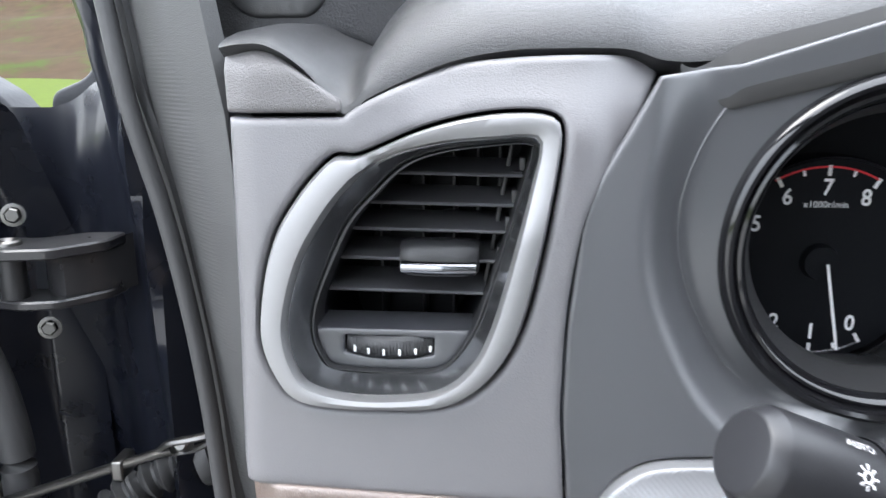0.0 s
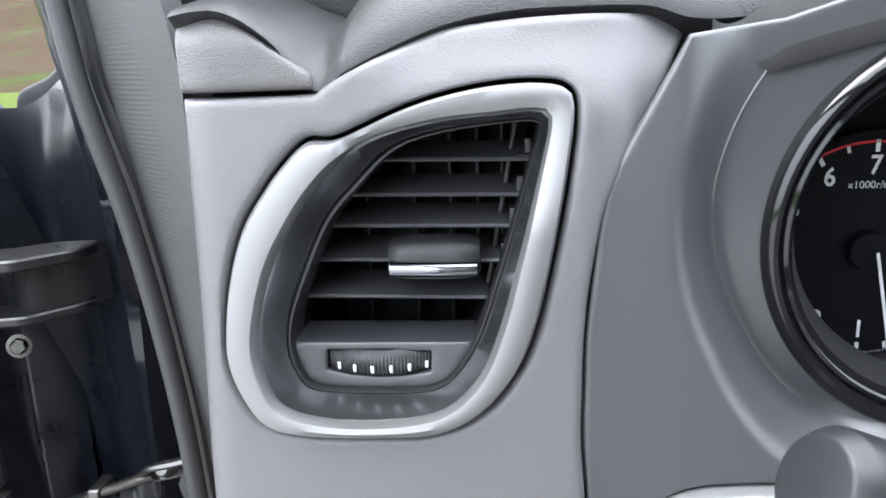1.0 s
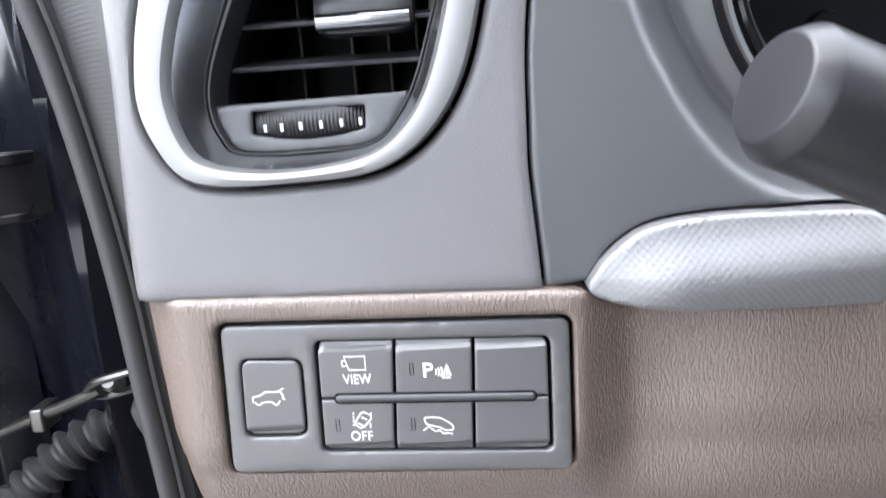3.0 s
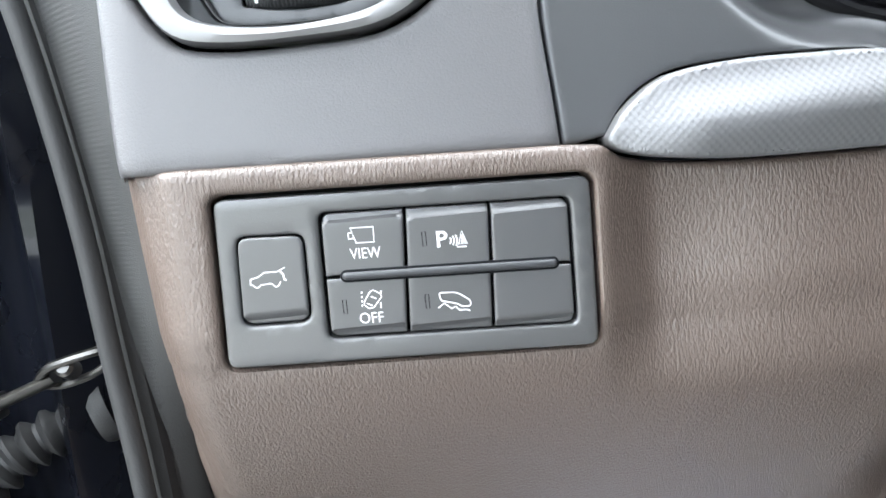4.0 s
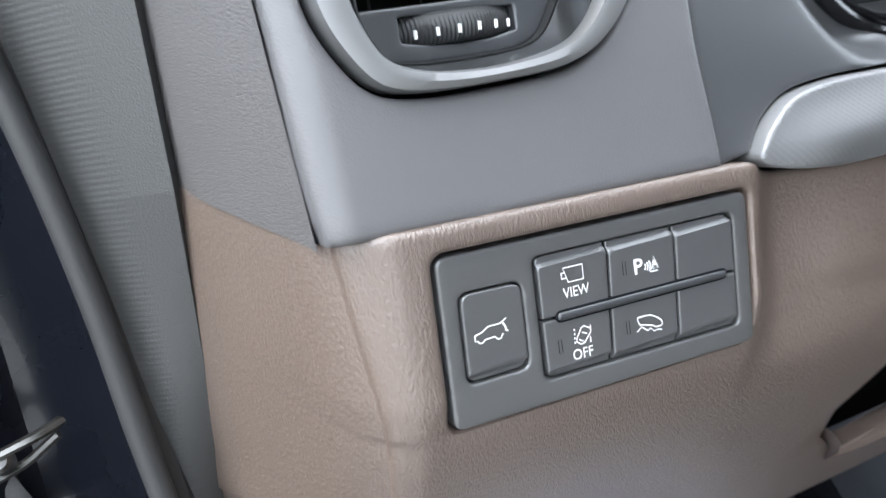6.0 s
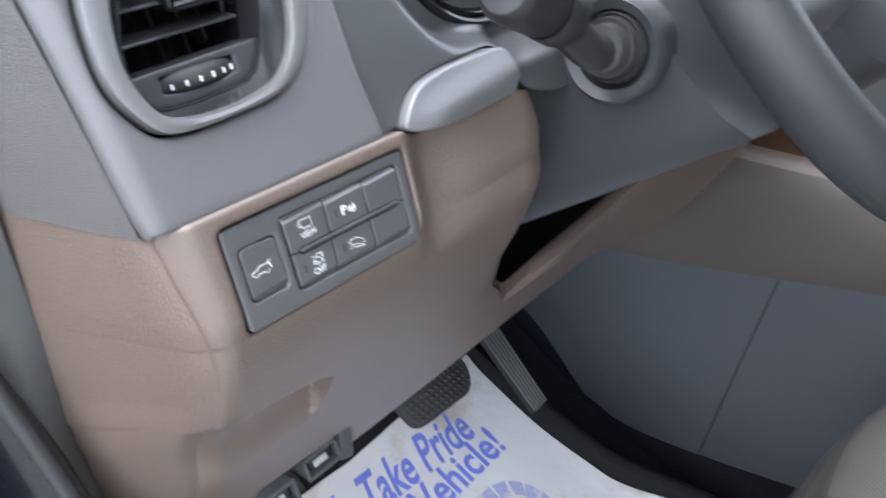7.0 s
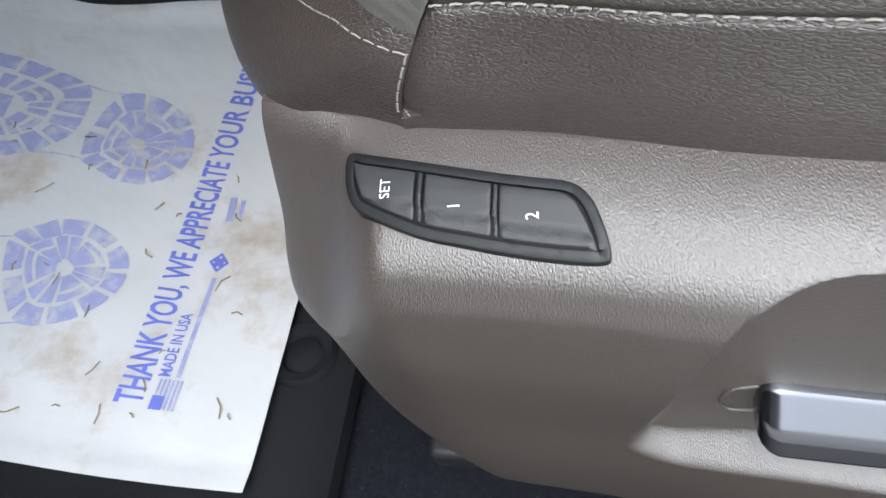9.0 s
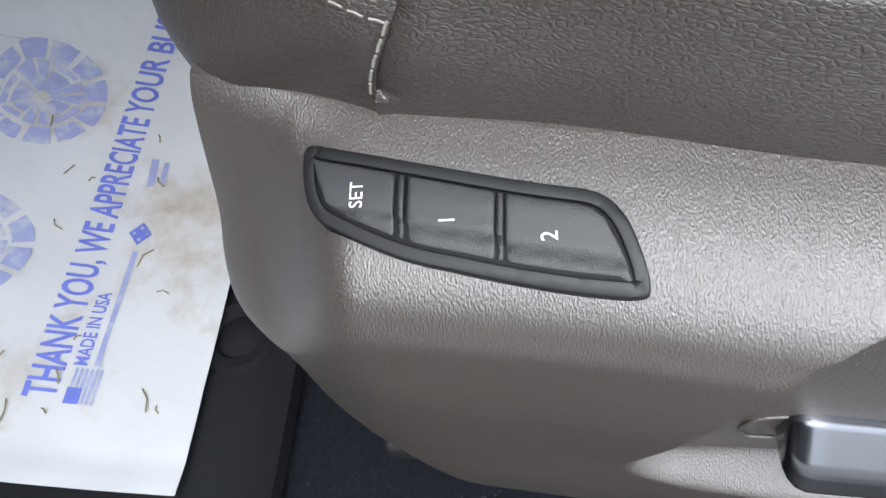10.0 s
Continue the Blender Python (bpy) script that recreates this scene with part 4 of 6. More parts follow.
def knob_body():
    """Slider on the fourth slat, waisted and rounded."""
    rows = []
    for k in range(15):
        t = k / 14
        x = -0.0172 + 0.0305 * t
        e = 1 - 0.25 * (abs(2 * t - 1) ** 6)
        rows.append([Vector((x, 0.2615 + a * e, 1.2010 + b * e)) for a, b in
                     ((0.002, 0.0060), (-0.0040, 0.0056), (-0.0068, 0.0035), (-0.0080, 0.0), (-0.0080, -0.0040), (-0.0068, -0.0074), (-0.002, -0.0084), (0.006, -0.006), (0.008, 0.003))])
    return loft(rows, True, True)


knob = part("slider", knob_body(), BLACKPLASTIC, vent)
part("bright_strip", tube([(-0.0162 + 0.0285 * k / 10, 0.2542 + 0.0006 * abs(k - 5) / 5, 1.1972) for k in range(11)], 0.0032, 12, 0.9), CHROME, knob, "chrome strip")

SHELF = [(p.x, p.y) for p in (a.lerp(b, 1.03) for a, b in zip(re, rl)) if p.y < 1.1758]
SHELF.sort(key=lambda p: math.atan2(p[1] - 1.1765, p[0] + 0.017))
slot_line = rounded([(-0.0373, 1.1722), (-0.0376, 1.1655), (-0.030, 1.1640), (-0.020, 1.1634), (-0.010, 1.1638), (-0.0031, 1.1650), (-0.0028, 1.1718), (-0.02, 1.1719)], 0.0006, 2)
shelf = part("lower_plate", sheet([Vector(p) for p in SHELF], on_face(0.0165), 0.003, 0.0008, 0.02, [slot_line]), STALKGREY, vent)


def wheel_bm():
    """Ribbed thumbwheel standing through its slot."""
    rows = []
    for k in range(61):
        a = radians(-38 + 76 * k / 60)
        r = 0.0275 + (0.0003 if k % 2 else 0.0)
        rows.append([Vector((-0.0202 + r * math.sin(a), 0.2690 - r * math.cos(a) + d, z)) for z, d in ((1.1725, 0.003), (1.1712, 0.0012), (1.1680, 0.0), (1.1655, 0.0006), (1.1640, 0.002), (1.1632, 0.006))])
    return loft(rows)


wheel = part("thumbwheel", wheel_bm(), BLACKPLASTIC, vent, "black ribbed thumbwheel with white marks")
for k in range(6):
    a = radians(-28 + 12.4 * k)
    r = 0.0281
    part("mark", tube([(-0.0202 + r * math.sin(a), 0.2690 - r * math.cos(a) + 0.0002, 1.1682), (-0.0202 + r * math.sin(a), 0.2690 - r * math.cos(a) + 0.0004, 1.1660)], 0.00055, 6), WHITEINK, wheel)


# ---- knee panel ----
knee = thing("knee_panel", (0.05, 0.3, 0.9), "brown grained knee panel with a shallow pocket", "knee panel")


def knee_y(z):
    return mapped(z, (0.78, 0.875, 0.90, 0.93, 0.965, 0.995, 1.02, 1.04, 1.058, 1.075, 1.12), (0.463, 0.378, 0.356, 0.33, 0.299, 0.272, 0.2505, 0.2365, 0.2270, 0.2228, 0.2225))


POCKET = np.array([tuple(p) for p in rounded([(-0.09, 1.0175), (-0.035, 1.0095), (-0.004, 1.0000), (0.008, 0.992), (0.007, 0.962), (-0.02, 0.945), (-0.09, 0.935)], [0.002, 0.01, 0.008, 0.008, 0.012, 0.02, 0.002])])


def knee_place(u, v, h, pocket=True):
    y = sum(knee_y(v + k * 0.008) for k in (-2, -1, 0, 1, 2)) / 5 if v < 1.066 else knee_y(v)
    y += 0.011 * min(1.3, max(0.0, (u - 0.145) / 0.03)) ** 2 * smoothstep(0.93, 0.99, v) + 0.010 * smoothstep(-0.056, -0.075, u)
    y += 0.0065 * math.exp(-((u - 0.075) / 0.024) ** 2 - ((v - 1.085) / 0.03) ** 2) * smoothstep(0.052, 0.062, u)
    y -= 0.055 * smoothstep(0.40, 0.56, u)
    # a swelling round the switches, falling away below and to the right
    y += 0.0062 * smoothstep(0.057, 0.074, u) * smoothstep(1.04, 1.07, v) - 0.0022
    if pocket and v < 1.05 and u < 0.02:
        q = np.array([[u, v]])
        d = float(gap(q, [POCKET])[0]) * (1 if inside(q, POCKET)[0] else -1)
        y += 0.017 * smoothstep(-0.0005, 0.0028, d) * smoothstep(0.950, 0.992, v) * (0.65 + 0.35 * smoothstep(-0.072, -0.045, u))
    return Vector((u, y - h, v))


knee_line = [(-0.0705, 1.1215), (-0.0690, 1.10), (-0.0658, 1.0652), (-0.0650, 1.030), (-0.0665, 1.016), (-0.0675, 1.00), (-0.070, 0.95), (-0.073, 0.866), (-0.045, 0.853), (-0.028, 0.850), (-0.024, 0.898),
             (0.044, 0.889), (0.058, 0.888), (0.056, 0.842), (0.12, 0.839), (0.19, 0.836), (0.28, 0.835), (0.40, 0.833), (0.50, 0.838), (0.53, 0.86), (0.545, 0.95), (0.45, 0.945), (0.36, 0.935), (0.274, 0.924), (0.2245, 0.910),
             (0.184, 0.945), (0.189, 0.966), (0.189, 0.99), (0.184, 1.03), (0.180, 1.075), (0.163, 1.103),
             (0.142, 1.1075), (0.128, 1.1076), (0.102, 1.1080), (0.087, 1.1088), (0.0721, 1.1104), (0.0615, 1.1130), (0.0575, 1.1165), (0.046, 1.1175)]
bezel_line = rounded([(-0.0478, 1.1122), (-0.0496, 1.0662), (0.0522, 1.0620), (0.0530, 1.1086)], 0.0030)
part("panel", sheet([Vector(p) for p in rounded(knee_line, 0.003, 3)], knee_place, 0.0024, 0.0022, 0.012, [inset(bezel_line, -0.0012)]), BROWN, knee)


def knee_side():
    """The panel's end, turned towards the door opening."""
    rows = []
    left = knee_line[7::-1]
    for j in range(240):
        z = 0.864 + 0.2555 * j / 239
        x0 = mapped(z, [p[1] for p in left], [p[0] for p in left]) + 0.0022
        y0 = knee_place(x0 + 0.001, z, 0.0).y + 0.0030
        base = knee_place(x0 + 0.001, z, 0.0, False).y + 0.0030
        row = [Vector((x0 + 0.009, y0 + 0.001, z))]
        for t in (0.0, 0.03, 0.1, 0.25, 0.45, 0.75, 1.0):
            y = y0 + (0.47 - y0) * t
            way_in = (y - base) / (0.47 - base)
            row.append(Vector((x0 - 0.0042 * smoothstep(0, 0.03, t) - mapped(z, (0.87, 1.0, 1.06, 1.12), (0.094, 0.094, 0.080, 0.066)) * min(way_in, 0.45), y, z + 0.18 * (0.47 - y0) * t * smoothstep(1.0, 1.12, z))))
        rows.append(row)
    return loft(rows)


part("end_panel", knee_side(), BROWN, knee)
TAB = [Vector(p) for p in ((0.186, 0.306, 0.944), (0.2245, 0.346, 0.9095), (0.274, 0.327, 0.923), (0.36, 0.322, 0.934), (0.45, 0.315, 0.944))]
part("tab", loft([[p + Vector(d) for p in curve(TAB, 4)] for d in ((0, 0.003, -0.006), (0, 0.001, 0.0), (0.001, 0.004, 0.0025), (0.003, 0.012, 0.004), (0.004, 0.016, -0.004))]), BROWN, knee, "rolled edge of the opening")
part("backing", block((-0.056, 0.2345, 1.056), (0.062, 0.2375, 1.121), 0), DIALBLACK, knee)
# black sheet standing in for the shade inside the panel's opening
part("cavity_shade", loft([[Vector((x, y, z)) for x in (0.155, 0.2, 0.3, 0.45, 0.54)] for y, z in ((0.43, 0.86), (0.44, 0.92), (0.43, 1.0), (0.36, 1.12))]), DIALBLACK, knee)

obd = thing("diagnostic_socket", (0.02, 0.37, 0.875), "small dark grey sockets under the knee panel", "socket")
for x, z in ((-0.026, 0.862), (0.014, 0.868)):
    body = part("socket", join(block((x, 0.366, z), (x + 0.031, 0.41, z + 0.0035), 0.001), block((x, 0.366, z + 0.016), (x + 0.031, 0.41, z + 0.0195), 0.001), block((x, 0.366, z), (x + 0.003, 0.41, z + 0.0195), 0.001),
                               block((x + 0.028, 0.366, z), (x + 0.031, 0.41, z + 0.0195), 0.001)), VANEGREY, obd)
    part("socket_core", block((x + 0.005, 0.370, z + 0.004), (x + 0.026, 0.405, z + 0.014), 0.002), BLACKPLASTIC, body)
    part("socket_label", block((x + 0.009, 0.3685, z + 0.006), (x + 0.021, 0.3705, z + 0.0115), 0.0008), WHITEPIPE, body, "pale label")
part("bracket", block((0.046, 0.369, 0.862), (0.058, 0.40, 0.890), 0.002, Matrix.Translation((0.05, 0.37, 0.87)) @ Matrix.Rotation(radians(16), 4, "Y") @ Matrix.Translation((-0.05, -0.37, -0.87))), VANEGREY, obd)


# ---- switch panel ----
switches = thing("switch_panel", (0.0, 0.222, 1.063), "dark grey switch panel with seven push buttons", "switch panel")
FACE_Y = 0.2218


def on_panel(u, v, h):
    return Vector((u, FACE_Y - h, v))


group_hole = rounded([(-0.0207, 1.1062), (-0.0217, 1.0715), (0.0468, 1.0684), (0.0473, 1.1037)], 0.0026)
lift_hole = rounded([(-0.0431, 1.1020), (-0.0443, 1.0773), (-0.0256, 1.0768), (-0.0248, 1.1011)], 0.0032)
part("bezel", sheet(bezel_line, on_panel, 0.003, 0.0009, 0.005, [group_hole, lift_hole]), BEZEL, switches)
part("backing", block((-0.046, FACE_Y + 0.006, 1.066), (0.05, FACE_Y + 0.009, 1.108), 0), DIALBLACK, switches)


def button(corners, radii, wedge):
    """A key with a bevelled upper (wedge 1) or lower (-1) flank."""
    zs = [c[1] for c in corners]
    lo, hi = min(zs), max(zs)

    def place(u, v, h):
        t = (hi - v) if wedge > 0 else (v - lo)
        return Vector((u, FACE_Y - 0.0004 - h + 0.0015 * (1 - smoothstep(0.0016, 0.0030, t)), v))
    return sheet(rounded(corners, radii), place, 0.0009, 0.0005, 0.006), (lambda u, v, h: Vector((u, FACE_Y - 0.00055, v)))


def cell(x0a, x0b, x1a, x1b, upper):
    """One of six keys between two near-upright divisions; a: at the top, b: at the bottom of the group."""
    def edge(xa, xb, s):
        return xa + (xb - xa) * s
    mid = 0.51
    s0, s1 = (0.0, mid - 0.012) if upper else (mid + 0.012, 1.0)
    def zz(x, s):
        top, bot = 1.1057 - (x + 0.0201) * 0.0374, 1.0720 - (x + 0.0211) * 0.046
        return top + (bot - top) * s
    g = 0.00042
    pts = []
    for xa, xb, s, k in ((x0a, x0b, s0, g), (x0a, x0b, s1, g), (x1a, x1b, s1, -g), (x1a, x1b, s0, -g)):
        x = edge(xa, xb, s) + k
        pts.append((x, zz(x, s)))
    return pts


keys = {}
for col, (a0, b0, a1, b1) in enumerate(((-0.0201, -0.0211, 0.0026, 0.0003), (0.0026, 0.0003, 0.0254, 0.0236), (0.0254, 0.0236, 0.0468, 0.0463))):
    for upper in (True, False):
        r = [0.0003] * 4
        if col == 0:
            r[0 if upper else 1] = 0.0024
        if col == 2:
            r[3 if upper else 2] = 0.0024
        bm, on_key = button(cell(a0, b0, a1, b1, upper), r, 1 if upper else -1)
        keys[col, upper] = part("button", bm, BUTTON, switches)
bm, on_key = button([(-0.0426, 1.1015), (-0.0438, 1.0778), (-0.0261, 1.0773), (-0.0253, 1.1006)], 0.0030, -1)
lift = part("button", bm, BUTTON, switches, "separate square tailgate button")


def rail_line(half):
    """A long capsule between the two rows of keys."""
    return [Vector((-0.0147 + 0.0559 * s + half * math.cos(a), 1.0884 - 0.0023 * s + half * math.sin(a))) for s, a0 in ((1, -90), (0, 90)) for a in (radians(a0 + 18 * k) for k in range(11))]


part("divider_gap", sheet(rail_line(0.00175), lambda u, v, h: Vector((u, FACE_Y - 0.0007 - h, v)), 0.002, 0.0003, 0.003), DIALBLACK, switches)
part("divider", sheet(rail_line(0.00115), lambda u, v, h: Vector((u, FACE_Y - 0.0014 - h, v)), 0.0012, 0.0009, 0.003), STALKGREY, switches)


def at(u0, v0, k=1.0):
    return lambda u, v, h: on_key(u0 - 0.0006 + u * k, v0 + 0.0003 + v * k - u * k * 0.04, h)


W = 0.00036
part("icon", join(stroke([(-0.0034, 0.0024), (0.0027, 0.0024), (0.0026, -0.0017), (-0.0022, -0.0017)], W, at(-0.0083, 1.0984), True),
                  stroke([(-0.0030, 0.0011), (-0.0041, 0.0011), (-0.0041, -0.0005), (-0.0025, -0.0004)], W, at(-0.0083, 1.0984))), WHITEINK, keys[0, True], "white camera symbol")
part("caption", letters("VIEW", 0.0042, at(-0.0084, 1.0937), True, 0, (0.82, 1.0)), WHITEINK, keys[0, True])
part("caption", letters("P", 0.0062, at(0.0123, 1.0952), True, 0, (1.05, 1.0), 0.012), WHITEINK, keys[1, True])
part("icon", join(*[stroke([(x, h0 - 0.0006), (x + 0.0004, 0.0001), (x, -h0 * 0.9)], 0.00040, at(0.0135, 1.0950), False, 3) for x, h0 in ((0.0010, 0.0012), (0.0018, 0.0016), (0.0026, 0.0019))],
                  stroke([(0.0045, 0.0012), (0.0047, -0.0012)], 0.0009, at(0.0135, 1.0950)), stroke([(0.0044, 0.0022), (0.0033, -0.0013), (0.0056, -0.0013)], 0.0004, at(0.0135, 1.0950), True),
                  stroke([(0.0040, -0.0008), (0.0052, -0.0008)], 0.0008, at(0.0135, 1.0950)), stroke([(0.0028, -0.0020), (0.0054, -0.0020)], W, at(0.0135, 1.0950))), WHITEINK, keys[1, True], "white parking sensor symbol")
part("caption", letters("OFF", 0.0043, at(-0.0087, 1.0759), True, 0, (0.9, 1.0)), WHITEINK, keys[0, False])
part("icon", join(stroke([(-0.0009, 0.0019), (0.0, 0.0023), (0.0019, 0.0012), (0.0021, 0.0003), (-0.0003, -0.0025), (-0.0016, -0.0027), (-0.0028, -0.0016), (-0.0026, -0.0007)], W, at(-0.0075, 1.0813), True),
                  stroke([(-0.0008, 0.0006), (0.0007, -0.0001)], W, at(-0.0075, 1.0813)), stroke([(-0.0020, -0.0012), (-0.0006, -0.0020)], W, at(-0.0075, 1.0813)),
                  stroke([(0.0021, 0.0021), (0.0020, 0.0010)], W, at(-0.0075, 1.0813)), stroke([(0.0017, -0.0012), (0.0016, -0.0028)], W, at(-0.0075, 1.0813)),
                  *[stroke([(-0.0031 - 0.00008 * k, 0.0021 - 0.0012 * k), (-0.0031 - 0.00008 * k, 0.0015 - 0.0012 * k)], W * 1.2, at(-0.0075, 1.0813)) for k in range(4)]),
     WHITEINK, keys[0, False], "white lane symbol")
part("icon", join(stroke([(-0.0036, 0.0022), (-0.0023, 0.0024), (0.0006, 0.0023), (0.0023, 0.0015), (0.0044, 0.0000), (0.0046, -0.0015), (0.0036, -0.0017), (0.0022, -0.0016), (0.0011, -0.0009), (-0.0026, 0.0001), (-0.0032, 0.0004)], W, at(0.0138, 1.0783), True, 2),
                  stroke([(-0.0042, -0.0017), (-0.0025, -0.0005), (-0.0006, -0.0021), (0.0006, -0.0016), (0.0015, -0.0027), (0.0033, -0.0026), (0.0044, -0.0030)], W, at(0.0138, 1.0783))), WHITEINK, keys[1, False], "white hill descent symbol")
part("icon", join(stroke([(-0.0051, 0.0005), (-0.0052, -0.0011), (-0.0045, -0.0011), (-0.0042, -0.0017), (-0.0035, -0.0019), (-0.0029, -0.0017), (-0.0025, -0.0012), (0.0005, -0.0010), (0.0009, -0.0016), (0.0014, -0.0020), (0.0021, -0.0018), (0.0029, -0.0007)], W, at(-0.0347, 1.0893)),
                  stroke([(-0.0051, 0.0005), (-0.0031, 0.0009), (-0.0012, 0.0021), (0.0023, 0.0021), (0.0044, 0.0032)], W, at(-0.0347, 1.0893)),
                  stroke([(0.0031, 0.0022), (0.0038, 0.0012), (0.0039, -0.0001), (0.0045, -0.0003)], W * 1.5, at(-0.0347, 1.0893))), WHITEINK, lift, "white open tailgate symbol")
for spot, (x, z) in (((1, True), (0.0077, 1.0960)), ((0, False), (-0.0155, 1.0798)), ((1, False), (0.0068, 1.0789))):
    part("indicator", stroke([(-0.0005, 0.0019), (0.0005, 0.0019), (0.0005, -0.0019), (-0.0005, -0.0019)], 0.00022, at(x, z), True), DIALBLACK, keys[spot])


# ---- column, stalk, wheel ----
column = thing("steering_column", (0.3, 0.2, 1.0), "grey plastic steering column shroud", "steering column")


def shroud():
    rows = []
    for k in range(25):
        t = k / 24
        y = 0.36 - 0.235 * t
        zb = 0.961 + 0.090 * t
        zt = 1.145 + 0.02 * t
        x0 = 0.184 + 0.018 * t
        rows.append([Vector((x, y + dy + max(0.0, z - 1.05) * 0.62 * t, z)) for x, z, dy in ((x0 + 0.03, zt, 0), (x0 + 0.006, zt - 0.008, 0), (x0, zt - 0.03, 0), (x0 - 0.002, (zt + zb) / 2, 0), (x0 + 0.004, zb + 0.02, 0), (x0 + 0.016, zb + 0.004, 0), (x0 + 0.04, zb, 0),
                                                            (0.45 - t * 0.02, zb, 0), (0.475, zb + 0.03, 0), (0.475, zt - 0.03, 0), (0.44, zt, 0))])
    return loft(rows, True, True)


part("shroud", shroud(), COLUMN, column)
part("boss", turned([(0.031, -0.012), (0.030, 0.004), (0.0275, 0.007), (0.022, 0.004), (0.020, -0.006)], (0.192, 0.189, 1.115), (-1, -0.12, 0.12), 36), COLUMN, column)
part("boot", turned([(0.020, -0.004), (0.0185, 0.002), (0.0170, 0.000), (0.0160, 0.005), (0.0135, 0.004), (0.0125, 0.012), (0.0, 0.012)], (0.188, 0.189, 1.117), (-1, -0.12, 0.2), 30), RUBBER, column)

stalk = thing("light_stalk", (0.12, 0.18, 1.13), "black multifunction light stalk with rotary end", "stalk")
arm = curve([(0.188, 0.189, 1.116), (0.168, 0.188, 1.121), (0.150, 0.186, 1.136), (0.138, 0.182, 1.149)], 8)
part("arm", tube(arm, lambda t: 0.0095 + 0.001 * t, 18), BLACKPLASTIC, stalk)
TIP, BACK = Vector((0.0895, 0.1715, 1.1700)), Vector((0.143, 0.184, 1.146))
ax = (TIP - BACK).normalized()
part("barrel", turned([(0.0, 0.0), (0.0160, 0.0), (0.0166, 0.003), (0.0160, 0.018), (0.0152, 0.019), (0.0152, 0.021), (0.0156, 0.0215)], BACK, ax, 40), STALK, stalk)
L = (TIP - BACK).length
knob2 = part("rotary_end", turned([(0.0150, 0.0215), (0.0152, 0.030), (0.0150, L - 0.0050), (0.0147, L - 0.0042), (0.0122, L - 0.0006), (0.0117, L - 0.0001), (0.0110, L), (0.0, L)], BACK, ax, 44), STALK, stalk)
sx = ax.cross(Vector((0, 0, 1))).normalized()
su = sx.cross(ax)


def on_stalk(u, v, h):
    a = v / 0.0143 + radians(35)
    return BACK + ax * (L * 0.52 - u) + (su * math.sin(a) - sx * math.cos(a)) * 0.0155


part("symbol", join(*[stroke([(0.002 * math.cos(t) + 0.0, 0.002 * math.sin(t)), (0.0034 * math.cos(t), 0.0034 * math.sin(t))], 0.0006, on_stalk) for t in (k * math.pi / 4 for k in range(8))],
                    stroke([(0.0014 * math.cos(t), 0.0014 * math.sin(t)) for t in (k * math.pi / 6 for k in range(12))], 0.0006, on_stalk, True)), WHITEINK, knob2, "white lamp symbol")
part("symbol", letters("AUTO", 0.0036, lambda u, v, h: on_stalk(u, v + 0.0085, h), True), WHITEINK, knob2)
part("symbol", join(stroke([(0.008, -0.006), (0.0115, -0.0025)], 0.0009, on_stalk), stroke([(0.008, -0.0025), (0.0115, -0.006)], 0.0009, on_stalk)), WHITEINK, knob2, "white cross symbol")

swheel = thing("steering_wheel", (0.34, 0.09, 1.05), "dark leather steering wheel with a silver spoke insert", "steering wheel")
SW = Vector((0.342, 0.1024, 1.1300))
wn_axis = Vector((0.0, -0.893, 0.450)).normalized()
wx = Vector((1, 0, 0))
wy = wn_axis.cross(wx).normalized()


def rim(r0, r, n=72, sides=14):
    rows = []
    for k in range(n):
        a = 2 * math.pi * k / n
        d = wx * math.cos(a) + wy * math.sin(a)
        rows.append([SW + d * (r0 + r * math.cos(b)) + wn_axis * r * 1.1 * math.sin(b) for b in (2 * math.pi * j / sides for j in range(sides))])
    rows.append(rows[0])
    return loft(rows, True)


part("rim", rim(0.1678, 0.0165), RIMLEATHER, swheel, "dark grained leather rim")
part("rim_seam", rim(0.1518, 0.0011, 96, 6), THREAD, swheel, "sewn seam round the inside of the rim")
part("hub", turned([(0.0, 0.02), (0.055, 0.018), (0.072, 0.006), (0.075, -0.03), (0.05, -0.06)], SW - wn_axis * 0.02, wn_axis, 40), COLUMN, swheel)
part("spoke", tube([SW + wx * -0.06, SW + wx * -0.11 - wy * 0.004, SW + wx * -0.156], 0.02, 12, 0.5, wn_axis), COLUMN, swheel)
part("spoke", tube([SW + wx * 0.06, SW + wx * 0.11 - wy * 0.004, SW + wx * 0.156], 0.02, 12, 0.5, wn_axis), COLUMN, swheel)
part("spoke", tube([SW + wy * -0.06, SW + wy * -0.156], 0.02, 12, 0.45, wn_axis), SILVER, swheel, "silver lower spoke")


# ---- footwell ----
def mat_z(y):
    return mapped(y, (-0.2, 0.20, 0.27, 0.32, 0.37, 0.42, 0.47, 0.52, 0.55, 0.59, 0.63, 0.70, 0.80), (0.4385, 0.4385, 0.448, 0.462, 0.487, 0.508, 0.530, 0.552, 0.569, 0.600, 0.630, 0.685, 0.765))


def smooth_z(y):
    return sum(mat_z(y + k * 0.012) for k in range(-3, 4)) / 7


rubber_mat = thing("floor_mat", (0.25, 0.4, 0.43), "black rubber floor mat with a raised rim and round fixing", "floor mat")


def mat_right(y):
    """The mat's edge by the tunnel."""
    return 0.432 + 0.045 * smoothstep(0.45, 0.30, y)


